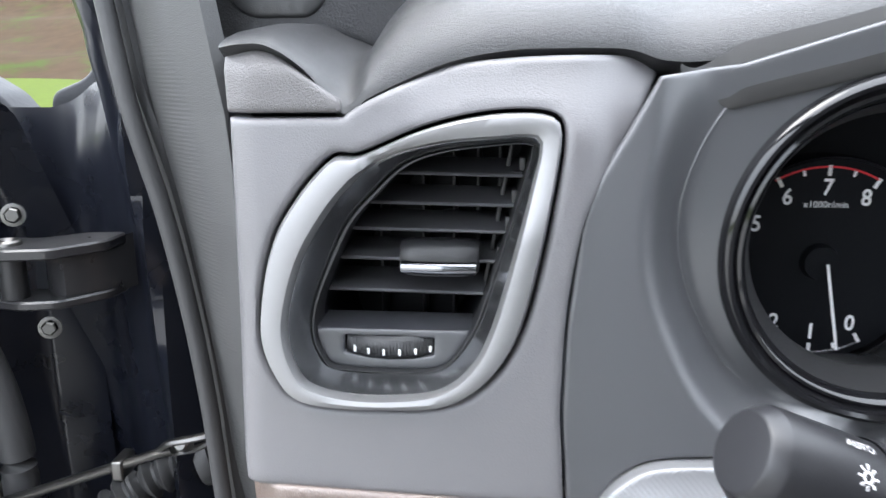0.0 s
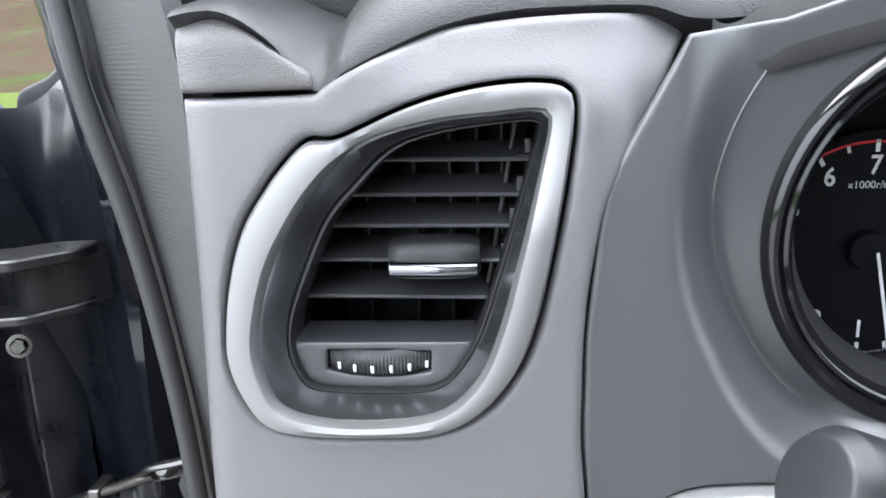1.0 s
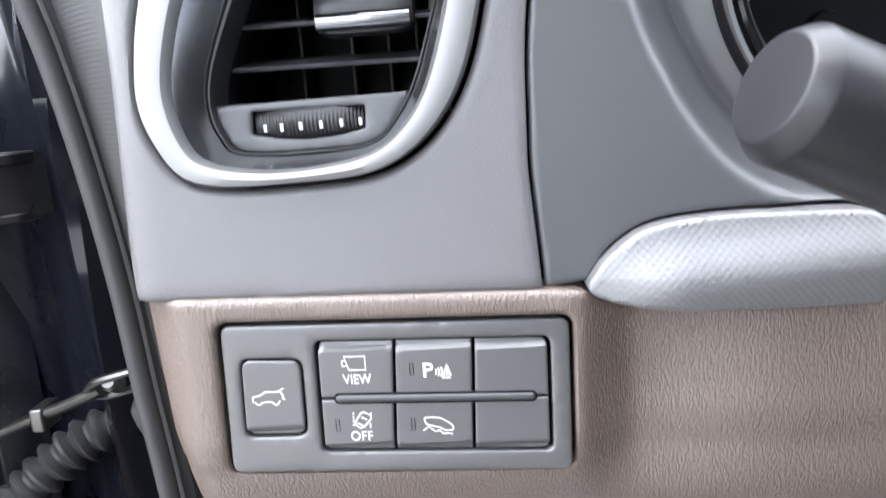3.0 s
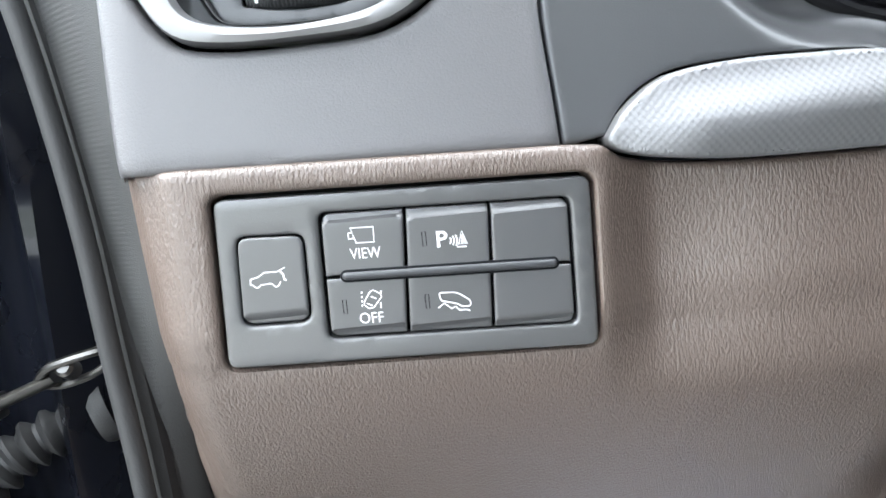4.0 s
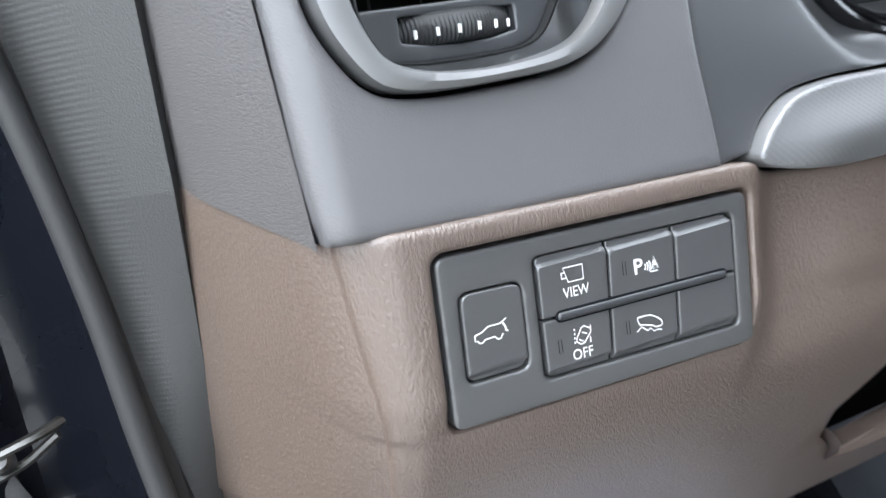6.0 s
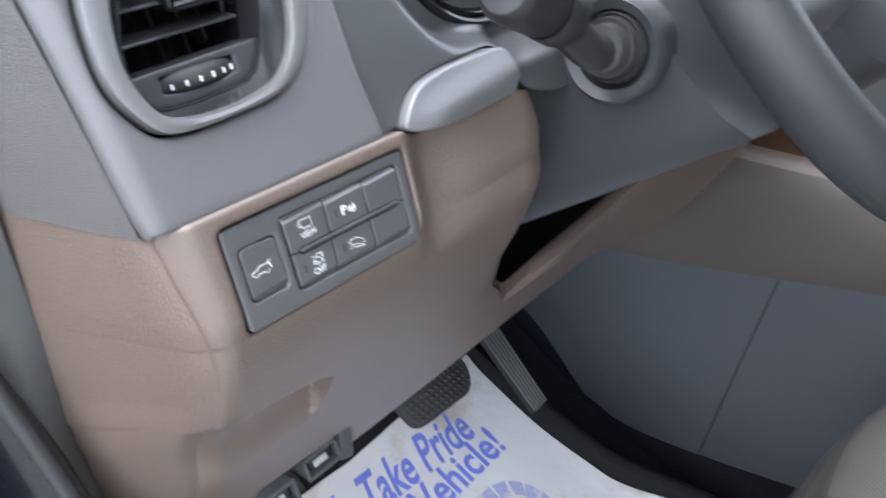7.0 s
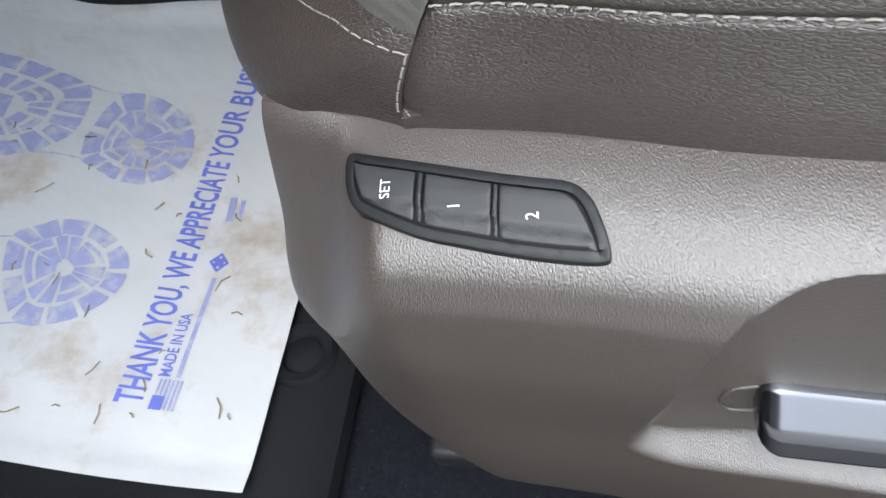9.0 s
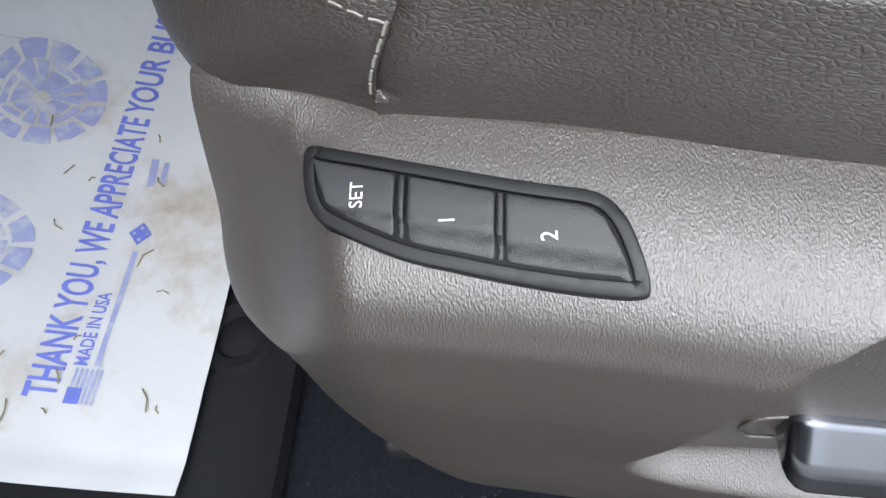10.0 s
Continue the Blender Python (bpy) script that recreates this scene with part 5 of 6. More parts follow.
def mat_body():
    rows = []
    for j in range(60):
        y = 0.155 + 0.52 * j / 59
        row, x1 = [], mat_right(y) + 0.004
        for i in range(46):
            x = 0.012 + (x1 - 0.012) * i / 45
            rim_h = 0.006 * (smoothstep(0.014, 0.004, x - 0.012) + 2.2 * smoothstep(0.018, 0.004, x1 - x) + smoothstep(0.014, 0.003, y - 0.155))
            row.append(Vector((x, y, smooth_z(y) - 0.006 + rim_h)))
        rows.append(row)
    bm = loft(rows)
    ext = bmesh.ops.extrude_edge_only(bm, edges=[e for e in bm.edges if len(e.link_faces) == 1])
    for v in [g for g in ext["geom"] if isinstance(g, bmesh.types.BMVert)]:
        v.co.z -= 0.014
    return bm


part("mat", mat_body(), MATRUBBER, rubber_mat)
part("fixing", turned([(0.0, 0.004), (0.010, 0.004), (0.013, 0.002), (0.015, 0.005), (0.021, 0.006), (0.024, 0.002), (0.024, -0.006)], (0.126, 0.195, 0.4325), (0, 0, 1), 36), MATRUBBER, rubber_mat, "round black fixing knob")
part("rim_fold", tube(curve([(mat_right(y) + 0.012, y, smooth_z(y) + 0.002) for y in (0.56, 0.50, 0.44, 0.38, 0.33, 0.27)], 8), lambda t: 0.003 + 0.009 * math.sin(math.pi * min(1.0, t + 0.08)) ** 0.6, 10, 0.7), MATRUBBER, rubber_mat)

paper = thing("paper_mat", (0.26, 0.45, 0.45), "dirty white paper floor mat printed with blue words and shoe soles", "paper mat")


def paper_place(u, v, h):
    """u across the car from the sheet's left edge, v forward from its rear edge, in metres."""
    y = 0.205 + v
    x0 = 0.031 + 0.022 * smoothstep(0.57, 0.65, y)
    x1 = 0.417 + 0.043 * smoothstep(0.44, 0.31, y)
    x = x0 + u + (x1 - x0 - 0.386) * smoothstep(0.25, 0.386, u)
    z = smooth_z(y) + 0.0025 + 0.0022 * noise.noise(Vector((x * 9, y * 9, 1.5))) + 0.0012 * noise.noise(Vector((x * 32, y * 21, 4.0)))
    z += 0.010 * smoothstep(0.360, 0.386, u) * smoothstep(0.3, 0.05, v) + 0.003 * smoothstep(0.02, 0.0, u)
    # a soft fold near the front, and a lifted front edge
    z += 0.004 * math.exp(-((v - 0.405 - 0.1 * u) / 0.012) ** 2) * smoothstep(0.12, 0.2, u) + 0.004 * smoothstep(0.415, 0.437, v)
    return Vector((x, y, z + h))


paper_rows = [[paper_place(0.386 * i / 90, (0.437 - 0.008 * math.sin(math.pi * i / 90)) * j / 105, 0) for i in range(91)] for j in range(106)]
part("paper_sheet", loft(paper_rows), PAPER, paper)


def print_at(u0, v0, turn=0.0, lift=0.0010):
    c, s = math.cos(radians(turn)), math.sin(radians(turn))
    return lambda u, v, h: paper_place(u0 + u * c - v * s, v0 + u * s + v * c, lift)


part("print_heading", letters("We Take Pride", 0.06, print_at(0.056, 0.380, -2.6), False, 0.012, bold=0.022, box=(0.254, 0.0375)), BLUEINK, paper)
part("print_heading", letters("In Your Vehicle!", 0.06, print_at(0.030, 0.3365, 0.0), False, 0.012, bold=0.022, box=(0.297, 0.0345)), BLUEINK, paper)
part("print_line", letters("THANK YOU, WE APPRECIATE YOUR BUSINESS!", 0.026, print_at(0.047, 0.0805, 0.6), False, 0.01, bold=0.02, box=(0.315, 0.0175)), BLUEINK, paper)
part("print_line", letters("MADE IN USA", 0.012, print_at(0.068, 0.0690, 0), False, 0.01, bold=0.015, box=(0.047, 0.0080)), BLUEINK, paper)
part("print_bar", stroke([(0.068, 0.0635), (0.145, 0.0640)], 0.0032, print_at(0, 0)), PALEINK, paper)
for k in range(6):
    part("print_stripe", stroke([(0.045 + (0.0095 if k > 2 else 0), 0.0595 + k * 0.0028), (0.066, 0.0595 + k * 0.0028)], 0.0016, print_at(0, 0)), PALEINK, paper)
part("print_block", stroke([(0.045, 0.0712), (0.0545, 0.0712)], 0.0082, print_at(0, 0)), BLUEINK, paper)
part("print_mark", join(stroke([(0.155, 0.0675), (0.161, 0.0615)], 0.004, print_at(0, 0)), stroke([(0.155, 0.0615), (0.161, 0.0675)], 0.004, print_at(0, 0)),
                        stroke([(0.151, 0.0645), (0.158, 0.0705), (0.165, 0.0645), (0.158, 0.0585)], 0.0024, print_at(0, 0), True)), BLUEINK, paper)
part("print_mark", join(stroke([(0.194, 0.068), (0.216, 0.070)], 0.005, print_at(0, 0)), stroke([(0.197, 0.061), (0.214, 0.062)], 0.0035, print_at(0, 0))), PALEINK, paper)

# a boot sole in its own axes: (across, along), the ball in the middle
BALL = [(-0.034, 0.055), (-0.004, 0.064), (0.028, 0.054), (0.047, 0.026), (0.048, -0.014), (0.039, -0.052), (0.012, -0.062), (-0.014, -0.061), (-0.038, -0.043), (-0.051, -0.012), (-0.050, 0.022)]
HEEL = [(-0.028, -0.078), (0.004, -0.072), (0.037, -0.078), (0.042, -0.100), (0.034, -0.124), (0.018, -0.140), (-0.007, -0.145), (-0.030, -0.132), (-0.039, -0.112), (-0.035, -0.092)]


def tread(line, n, seed, place):
    """One pad of a printed sole: a band of wedges along its outline round broken blocks and a square."""
    dice, bm = random.Random(seed), bmesh.new()
    rim = [Vector((p[0], p[1])) for p in curve([(*p, 0) for p in line], 12, True)]
    mid = sum(rim, Vector((0, 0))) / len(rim)

    def at_turn(t, r):
        k = (t % 1.0) * len(rim)
        p = rim[int(k) % len(rim)].lerp(rim[(int(k) + 1) % len(rim)], k - int(k))
        return mid + (p - mid) * r

    def lay(t0, t1, r0, r1, lean=0.0):
        steps = [t0 + (t1 - t0) * q / 4 for q in range(5)]
        pts = [at_turn(t + lean, r0) for t in steps] + [at_turn(t, r1) for t in reversed(steps)]
        bm.faces.new([bm.verts.new(place(*(p + Vector((dice.uniform(-1, 1), dice.uniform(-1, 1))) * 0.0005))) for p in pts])

    for k in range(n):
        r0 = 0.70 + dice.uniform(-0.05, 0.03)
        lay((k + 0.09) / n, (k + 0.91) / n, r0, 1.0, dice.uniform(-0.008, 0.008))
    m = 10 if n > 12 else 7
    for k in range(m):
        a0, a1 = (k + 0.06) / m, (k + 0.94) / m
        r0, r1 = (0.34 if n > 12 else 0.14) + dice.uniform(-0.04, 0.04), 0.63 + dice.uniform(-0.03, 0.01)
        if k % 2:
            am = a0 + (a1 - a0) * dice.uniform(0.4, 0.6)
            lay(a0, am - 0.008, r0, r1, dice.uniform(-0.01, 0.01))
            lay(am + 0.008, a1, r0, r1, dice.uniform(-0.01, 0.01))
        else:
            c = dice.uniform(0.46, 0.52)
            lay(a0, a1, r0, c - 0.03)
            lay(a0, a1, c + 0.03, r1)
    if n > 12:
        q = [mid + Vector(d) for d in ((-0.011, -0.012), (0.012, -0.009), (0.010, 0.012), (-0.012, 0.010))]
        bm.faces.new([bm.verts.new(place(*p)) for p in q])
    return bm


for spot, lie, flip, seed in (((0.261, 0.256), Vector((0.09, 0.996)), 1, 3), ((0.091, 0.257), Vector((-0.39, 0.92)), -1, 8)):
    across = Vector((lie.y, -lie.x)) * flip

    def on_sole(a, b, spot=spot, lie=lie, across=across):
        p = Vector(spot) + across * a + lie * b
        return paper_place(p.x, p.y, 0.0010)
    part("print_sole", tread(BALL, 18, seed, on_sole), PALEINK, paper, "faded blue shoe sole print")
    part("print_heel", tread(HEEL, 11, seed + 1, on_sole), PALEINK, paper, "faded blue shoe heel print")
    for side in ([(0.040, -0.050), (0.0375, -0.064), (0.038, -0.080)], [(-0.036, -0.046), (-0.031, -0.062), (-0.029, -0.079)]):
        part("print_line", stroke(side, 0.0011, lambda u, v, h: on_sole(u, v), False, 5), PALEINK, paper)

litter = thing("grass_clippings", (0.1, 0.3, 0.45), "dry straw bits lying on the paper mat", "straw", kind="stuff")
rng = random.Random(11)
straw = []
for _ in range(46):
    u, v, a, ln = rng.uniform(0.01, 0.25), rng.uniform(0.02, 0.27), rng.uniform(0, 6.3), rng.uniform(0.004, 0.016)
    p = paper_place(u, v, 0.0016)
    straw.append(tube([p, p + Vector((math.cos(a) * ln * 0.5, math.sin(a) * ln * 0.5, 0.001)), p + Vector((math.cos(a + 0.3) * ln, math.sin(a + 0.3) * ln, 0))], 0.0005, 5))
part("straw", join(*straw), material("dry_straw", (0.25, 0.2, 0.11), 0.8), litter)

brake = thing("brake_pedal", (0.31, 0.6, 0.62), "black rubber brake pedal on a steel arm", "pedal")


def brake_place(u, v, h):
    n = Vector((-0.05, -0.80, 0.55)).normalized()
    right = Vector((1, -0.02, -0.05)).normalized()
    return Vector((0.318, 0.598, 0.672)) + right * u + n.cross(right) * v + n * h


def brake_pad():
    bm = sheet(rounded([(-0.060, 0.016), (-0.050, -0.030), (0.045, -0.030), (0.062, -0.006), (0.058, 0.034), (-0.020, 0.036)], 0.014),
               lambda u, v, h: brake_place(u, v, h + 0.0020 * max(0, math.sin(u * 760 + v * 300)) * max(0, math.sin(v * 760)) - 1.2 * u * u), 0.0016, 0.004, 0.012)
    return bm


part("pad", brake_pad(), RUBBER, brake, "dimpled black rubber pad")
part("arm", tube(curve([(0.318, 0.612, 0.676), (0.322, 0.622, 0.705), (0.327, 0.635, 0.745), (0.33, 0.66, 0.80), (0.335, 0.70, 0.90)], 8), 0.008, 10, 0.6), STEEL, brake)

gas = thing("accelerator_pedal", (0.44, 0.62, 0.52), "black ribbed accelerator pedal", "pedal")


def gas_pad():
    rows = []
    a, b = Vector((0.457, 0.664, 0.715)), Vector((0.437, 0.546, 0.577))
    side, n = Vector((1, 0.05, 0)).normalized(), Vector((-0.05, -0.76, 0.64)).normalized()
    for k in range(15):
        t = k / 14
        c = a.lerp(b, t)
        w = 0.019 - 0.004 * t
        rows.append([c + side * w * s + n * (0.006 + (0.0022 if i % 2 else 0.0)) for i, s in enumerate([-1 + 2 * q / 12 for q in range(13)])] + [c + side * w - n * 0.006, c - side * w - n * 0.006])
    return loft(rows, True, True)


part("pad", gas_pad(), RUBBER, gas, "black pad with lengthwise ribs")
part("arm", tube(curve([(0.456, 0.674, 0.71), (0.456, 0.70, 0.76), (0.456, 0.75, 0.86)], 6), 0.007, 10), BLACKPLASTIC, gas)

rest = thing("foot_rest", (0.07, 0.68, 0.60), "dark grey ribbed plastic foot rest beside the kick panel", "foot rest")
rest_m = Matrix.Translation((0.096, 0.672, 0.672)) @ Matrix.Rotation(radians(42), 4, "X")
part("pad", block((-0.046, -0.045, -0.03), (0.036, 0.12, 0.0), 0.006, rest_m), RUBBER, rest)
for k in range(4):
    part("rib", block((-0.034 + 0.018 * k, -0.038, -0.001), (-0.028 + 0.018 * k, 0.11, 0.0016), 0.0007, rest_m), RUBBER, rest)

kickp = thing("kick_panel", (-0.03, 0.5, 0.45), "dark blue-grey plastic kick panel beside the footwell", "kick panel")
inner_edge = curve([(0.052, 0.80, 0.80), (0.052, 0.72, 0.745), (0.050, 0.66, 0.705), (0.042, 0.63, 0.655), (0.030, 0.597, 0.606), (0.018, 0.54, 0.568), (0.010, 0.47, 0.532), (0.004, 0.40, 0.500), (-0.02, 0.32, 0.462)], 6)
outer_edge = curve([(-0.072, 0.60, 0.98), (-0.074, 0.54, 0.93), (-0.076, 0.47, 0.865), (-0.080, 0.43, 0.80), (-0.084, 0.39, 0.72), (-0.088, 0.35, 0.635), (-0.09, 0.31, 0.56), (-0.09, 0.27, 0.50), (-0.09, 0.24, 0.462)], 6)
part("panel", loft([[a.lerp(b, t) + Vector((-0.006, -0.006, 0.008)) * math.sin(math.pi * t) for t in [k / 12 for k in range(13)]] + [b + Vector((0.004, 0.010, -0.06))] for a, b in zip(outer_edge, inner_edge)]), CONSOLE, kickp)
part("seam", tube([a.lerp(b, 0.55) + Vector((-0.0062, -0.0062, 0.0086)) for a, b in list(zip(outer_edge, inner_edge))[14:40]], 0.0007, 6), DIALBLACK, kickp, "narrow dark joint")


# ---- centre console ----
console = thing("centre_console", (0.6, 0.2, 0.45), "centre console with brown upper band and grey lower panels", "centre console")


def console_side(z0, z1, y0, y1, bulge, mat, name, label="", top_roll=0.0, lean=0):
    rows = []
    for j in range(30):
        y = y0 + (y1 - y0) * j / 29
        row = []
        for k in range(15):
            t = k / 14
            lo = z0(y) if callable(z0) else z0
            hi = z1(y) if callable(z1) else z1
            z = lo + (hi - lo) * t
            if lean:
                y = (y0 if lean == 1 else y1) + ((y1 if lean == 1 else y0) + (0.776 - z) * 0.42 - (y0 if lean == 1 else y1)) * (j / 29 if lean == 1 else 1 - j / 29)
            row.append(Vector((0.545 + bulge * math.sin(t * math.pi) * -1 + top_roll * max(0, t - 0.8) ** 2 + 0.05 * smoothstep(0.35, 0.9, y), y, z)))
        rows.append(row)
    return part(name, loft(rows), mat, console, label)


def carpet_line(y):
    return mapped(y, (-0.9, 0.36, 0.42, 0.50, 0.60, 0.72, 0.95), (0.478, 0.478, 0.482, 0.507, 0.600, 0.678, 0.82))


seam_y = 0.256
console_side(carpet_line, lambda y: 0.776, -0.9, seam_y - 0.0008, 0.004, CONSOLE, "lower_panel", "dark grey lower panel", lean=1)
console_side(carpet_line, lambda y: 0.776, seam_y + 0.0008, 0.95, 0.004, CONSOLE, "lower_panel", "dark grey lower panel", lean=2)
console_side(lambda y: 0.768, lambda y: 0.872 + 0.06 * smoothstep(0.1, 0.5, y), -0.9, 0.95, 0.014, TAN, "upper_band", "brown vinyl upper band", 0.3)
part("seam_backing", block((0.556, 0.22, 0.47), (0.560, 0.42, 0.775), 0), CARPET, console)
console_side(0.40, carpet_line, -0.9, 0.95, 0.0, CARPET, "carpet_side", "black carpet below the panels")
top_rows = []
for j in range(30):
    y = -0.9 + 1.6 * j / 29
    z = 0.872 + 0.06 * smoothstep(0.1, 0.5, y)
    top_rows.append([Vector((x + 0.05 * smoothstep(0.35, 0.9, y), y, z + dz)) for x, dz in ((0.557, 0.0), (0.562, 0.004), (0.572, 0.006), (0.584, 0.005), (0.585, -0.004), (0.62, -0.004), (0.80, 0.0))])
part("top_edge", loft(top_rows), BROWN, console)
part("wood_inlay", loft([[Vector((0.589 + 0.05 * smoothstep(0.35, 0.9, y), y, 0.874 + 0.06 * smoothstep(0.1, 0.5, y))), Vector((0.63 + 0.05 * smoothstep(0.35, 0.9, y), y, 0.882 + 0.06 * smoothstep(0.1, 0.5, y))), Vector((0.66 + 0.05 * smoothstep(0.35, 0.9, y), y, 0.884 + 0.06 * smoothstep(0.1, 0.5, y)))]
                         for y in [-0.3 + 0.04 * k for k in range(24)]]), WOOD, console, "reddish wood inlay")


part("side_panel", block((0.632, 0.16, 0.84), (0.78, 0.80, 1.12), 0.006), CONSOLE, console, "dark grey side of the centre stack")


# ---- driver's seat ----
seat = thing("driver_seat", (0.3, -0.2, 0.45), "brown leather power seat with white piping and perforated centre", "car seat")
OUT = curve([(-0.03, -0.55, 0), (-0.006, -0.20, 0), (0.006, -0.09, 0), (0.0105, -0.047, 0), (0.0155, -0.012, 0), (0.0180, 0.011, 0), (0.0203, 0.036, 0), (0.0222, 0.050, 0), (0.0265, 0.0615, 0), (0.0365, 0.080, 0), (0.048, 0.096, 0), (0.060, 0.107, 0), (0.076, 0.1125, 0), (0.10, 0.114, 0), (0.14, 0.112, 0), (0.20, 0.105, 0), (0.30, 0.095, 0)], 150)


def stepped(points, size):
    """The line again with points a certain way apart, size(point)."""
    out = [points[0]]
    for p in points[1:]:
        if (p - out[-1]).length >= size(p):
            out.append(p)
    return out


OUT = stepped(OUT, lambda p: 0.012 if p.y < -0.2 else 0.0008 if p.x < 0.08 else 0.006)
SEAMLINE = [(-0.55, -0.01), (-0.122, 0.034), (-0.068, 0.046), (-0.005, 0.056), (0.037, 0.0645), (0.062, 0.071), (0.09, 0.0795)]
# pocket for the controls: (y, way down the cover's profile)
RECESS = np.array([tuple(p) for p in rounded([(-0.0145, 0.150), (-0.034, 0.087), (-0.047, 0.047), (-0.060, 0.034), (-0.088, 0.026), (-0.12, 0.027), (-0.30, 0.055), (-0.30, 0.145), (-0.10, 0.153), (-0.03, 0.160)],
                                             [0.010, 0.012, 0.010, 0.010, 0.012, 0.02, 0.02, 0.02, 0.02, 0.008])])
# the cover's section: (way in from the shoulder, height by the side, height round the front corner)
PROFILE = [(1.0, 0.697, 0.697), (0.88, 0.6965, 0.690), (0.70, 0.6956, 0.674), (0.50, 0.6938, 0.655), (0.35, 0.6915, 0.644), (0.20, 0.6885, 0.634), (0.10, 0.6855, 0.626), (0.035, 0.682, 0.620), (0.0, 0.677, 0.614)]


def cover_line(p):
    """The profile below one point of the outer line, finely stepped: (point, way down)."""
    if p.x < 0.060:
        yq = min(p.y, 0.060) + max(0.0, p.y - 0.060) * 0.628
        q = Vector((mapped(yq, [s[0] for s in SEAMLINE], [s[1] for s in SEAMLINE]), yq, 0))
    else:
        q = Vector((0.0795 + (p.x - 0.060) * 0.95, 0.0895, 0))
    f = smoothstep(0.042, 0.092, p.y)
    raw = [Vector((*p.lerp(q, a)[:2], zs + (zf - zs) * f)) for a, zs, zf in PROFILE]
    n = (q - p).normalized()
    end = raw[-1].z
    for k in range(1, 33):
        z = end - (end - 0.484) * k / 32
        d = max(0.0, 0.560 - z)
        go = p + n * (-0.0016 * smoothstep(0.0, 0.008, end - z) * (1 - f) + (0.006 - 0.003 * f) * smoothstep(0.64, 0.56, z) + (0.5 - 0.25 * f) * max(0, 0.565 - z) ** 1.6)
        raw.append(Vector((go.x, go.y - 2.5 * d * d * smoothstep(0.03, 0.09, p.y), z)))
    pts = curve(raw, 5)
    run, out = 0.0, []
    for a, b in zip([pts[0]] + pts, pts):
        run += (b - a).length
        out.append((b, run))
    return out


def valance():
    """Moulded side cover: a sloping shelf, a rounded shoulder, an upright flank and a pocket for the controls."""
    rows = []
    for p in OUT:
        line = cover_line(p)
        yl = np.array([[q.y, s] for q, s in line])
        if -0.32 < p.y < 0.0:
            d = np.where(inside(yl, RECESS), 1, -1) * gap(yl, [RECESS])
        else:
            d = np.full(len(line), -1.0)
        tuck = line[0][0] - p
        row = [line[0][0] + Vector((tuck.x, tuck.y, 0)).normalized() * 0.009 + Vector((0, 0, -0.001))]
        for (q, s), k in zip(line, d):
            t = smoothstep(-0.0012, 0.0042 + 0.0055 * smoothstep(0.105, 0.132, s), float(k))
            back = mapped(q.z, (0.55, 0.58, 0.62, 0.69), (0.0280, 0.0265, 0.0212, 0.0205)) - 0.012 * max(0.0, -0.05 - q.y)
            row.append(q + Vector((max(0.0, back - q.x) * t, 0, 0)))
        rows.append(row)
    return loft(rows)


part("side_cover", valance(), BROWNSEAT, seat, "brown grained plastic side cover")


LEVELS = (
    # height, then (x, y) of the outline: rear, side, side by the piping's end, corner, quarter, middle
    (0.50, (0.03, -0.50), (0.06, -0.12), (0.075, -0.01), (0.11, 0.05), (0.20, 0.10), (0.32, 0.13)),
    (0.555, (0.03, -0.50), (0.06, -0.12), (0.075, 0.0), (0.11, 0.085), (0.20, 0.140), (0.32, 0.155)),
    (0.60, (0.02, -0.50), (0.05, -0.12), (0.072, -0.01), (0.105, 0.080), (0.20, 0.165), (0.32, 0.190)),
    (0.65, (0.0, -0.50), (0.045, -0.12), (0.066, -0.006), (0.092, 0.080), (0.20, 0.158), (0.32, 0.183)),
    (0.696, (-0.006, -0.50), (0.036, -0.12), (0.0575, -0.003), (0.080, 0.088), (0.20, 0.147), (0.32, 0.161)),
    (0.722, (-0.004, -0.50), (0.037, -0.12), (0.060, 0.0), (0.080, 0.064), (0.20, 0.128), (0.32, 0.143)),
    (0.744, (-0.001, -0.50), (0.040, -0.12), (0.066, -0.002), (0.086, 0.034), (0.20, 0.113), (0.32, 0.132)),
    (0.757, (0.008, -0.50), (0.050, -0.12), (0.079, -0.014), (0.105, 0.020), (0.20, 0.100), (0.32, 0.122)),
    (0.768, (0.028, -0.50), (0.070, -0.125), (0.100, -0.028), (0.130, 0.004), (0.21, 0.084), (0.32, 0.118)),
    (0.778, (0.075, -0.50), (0.110, -0.14), (0.138, -0.050), (0.165, -0.02), (0.23, 0.058), (0.32, 0.092)),
    (0.785, (0.15, -0.50), (0.18, -0.16), (0.20, -0.085), (0.215, -0.06), (0.26, 0.015), (0.32, 0.045)),
    (0.787, (0.31, -0.50), (0.312, -0.20), (0.314, -0.15), (0.316, -0.13), (0.318, -0.11), (0.32, -0.10)),
)
SEAT_GRID = []
for z, *pts in LEVELS:
    half = pts + [(0.32 + (0.32 - x) * 0.80, y) for x, y in reversed(pts[:-1])]
    SEAT_GRID.append([Vector((p.x, p.y, z)) for p in curve([(*p, 0) for p in half], 12)])
cols = list(zip(*SEAT_GRID))
SEAT_COLS = [curve(c, 5) for c in cols]


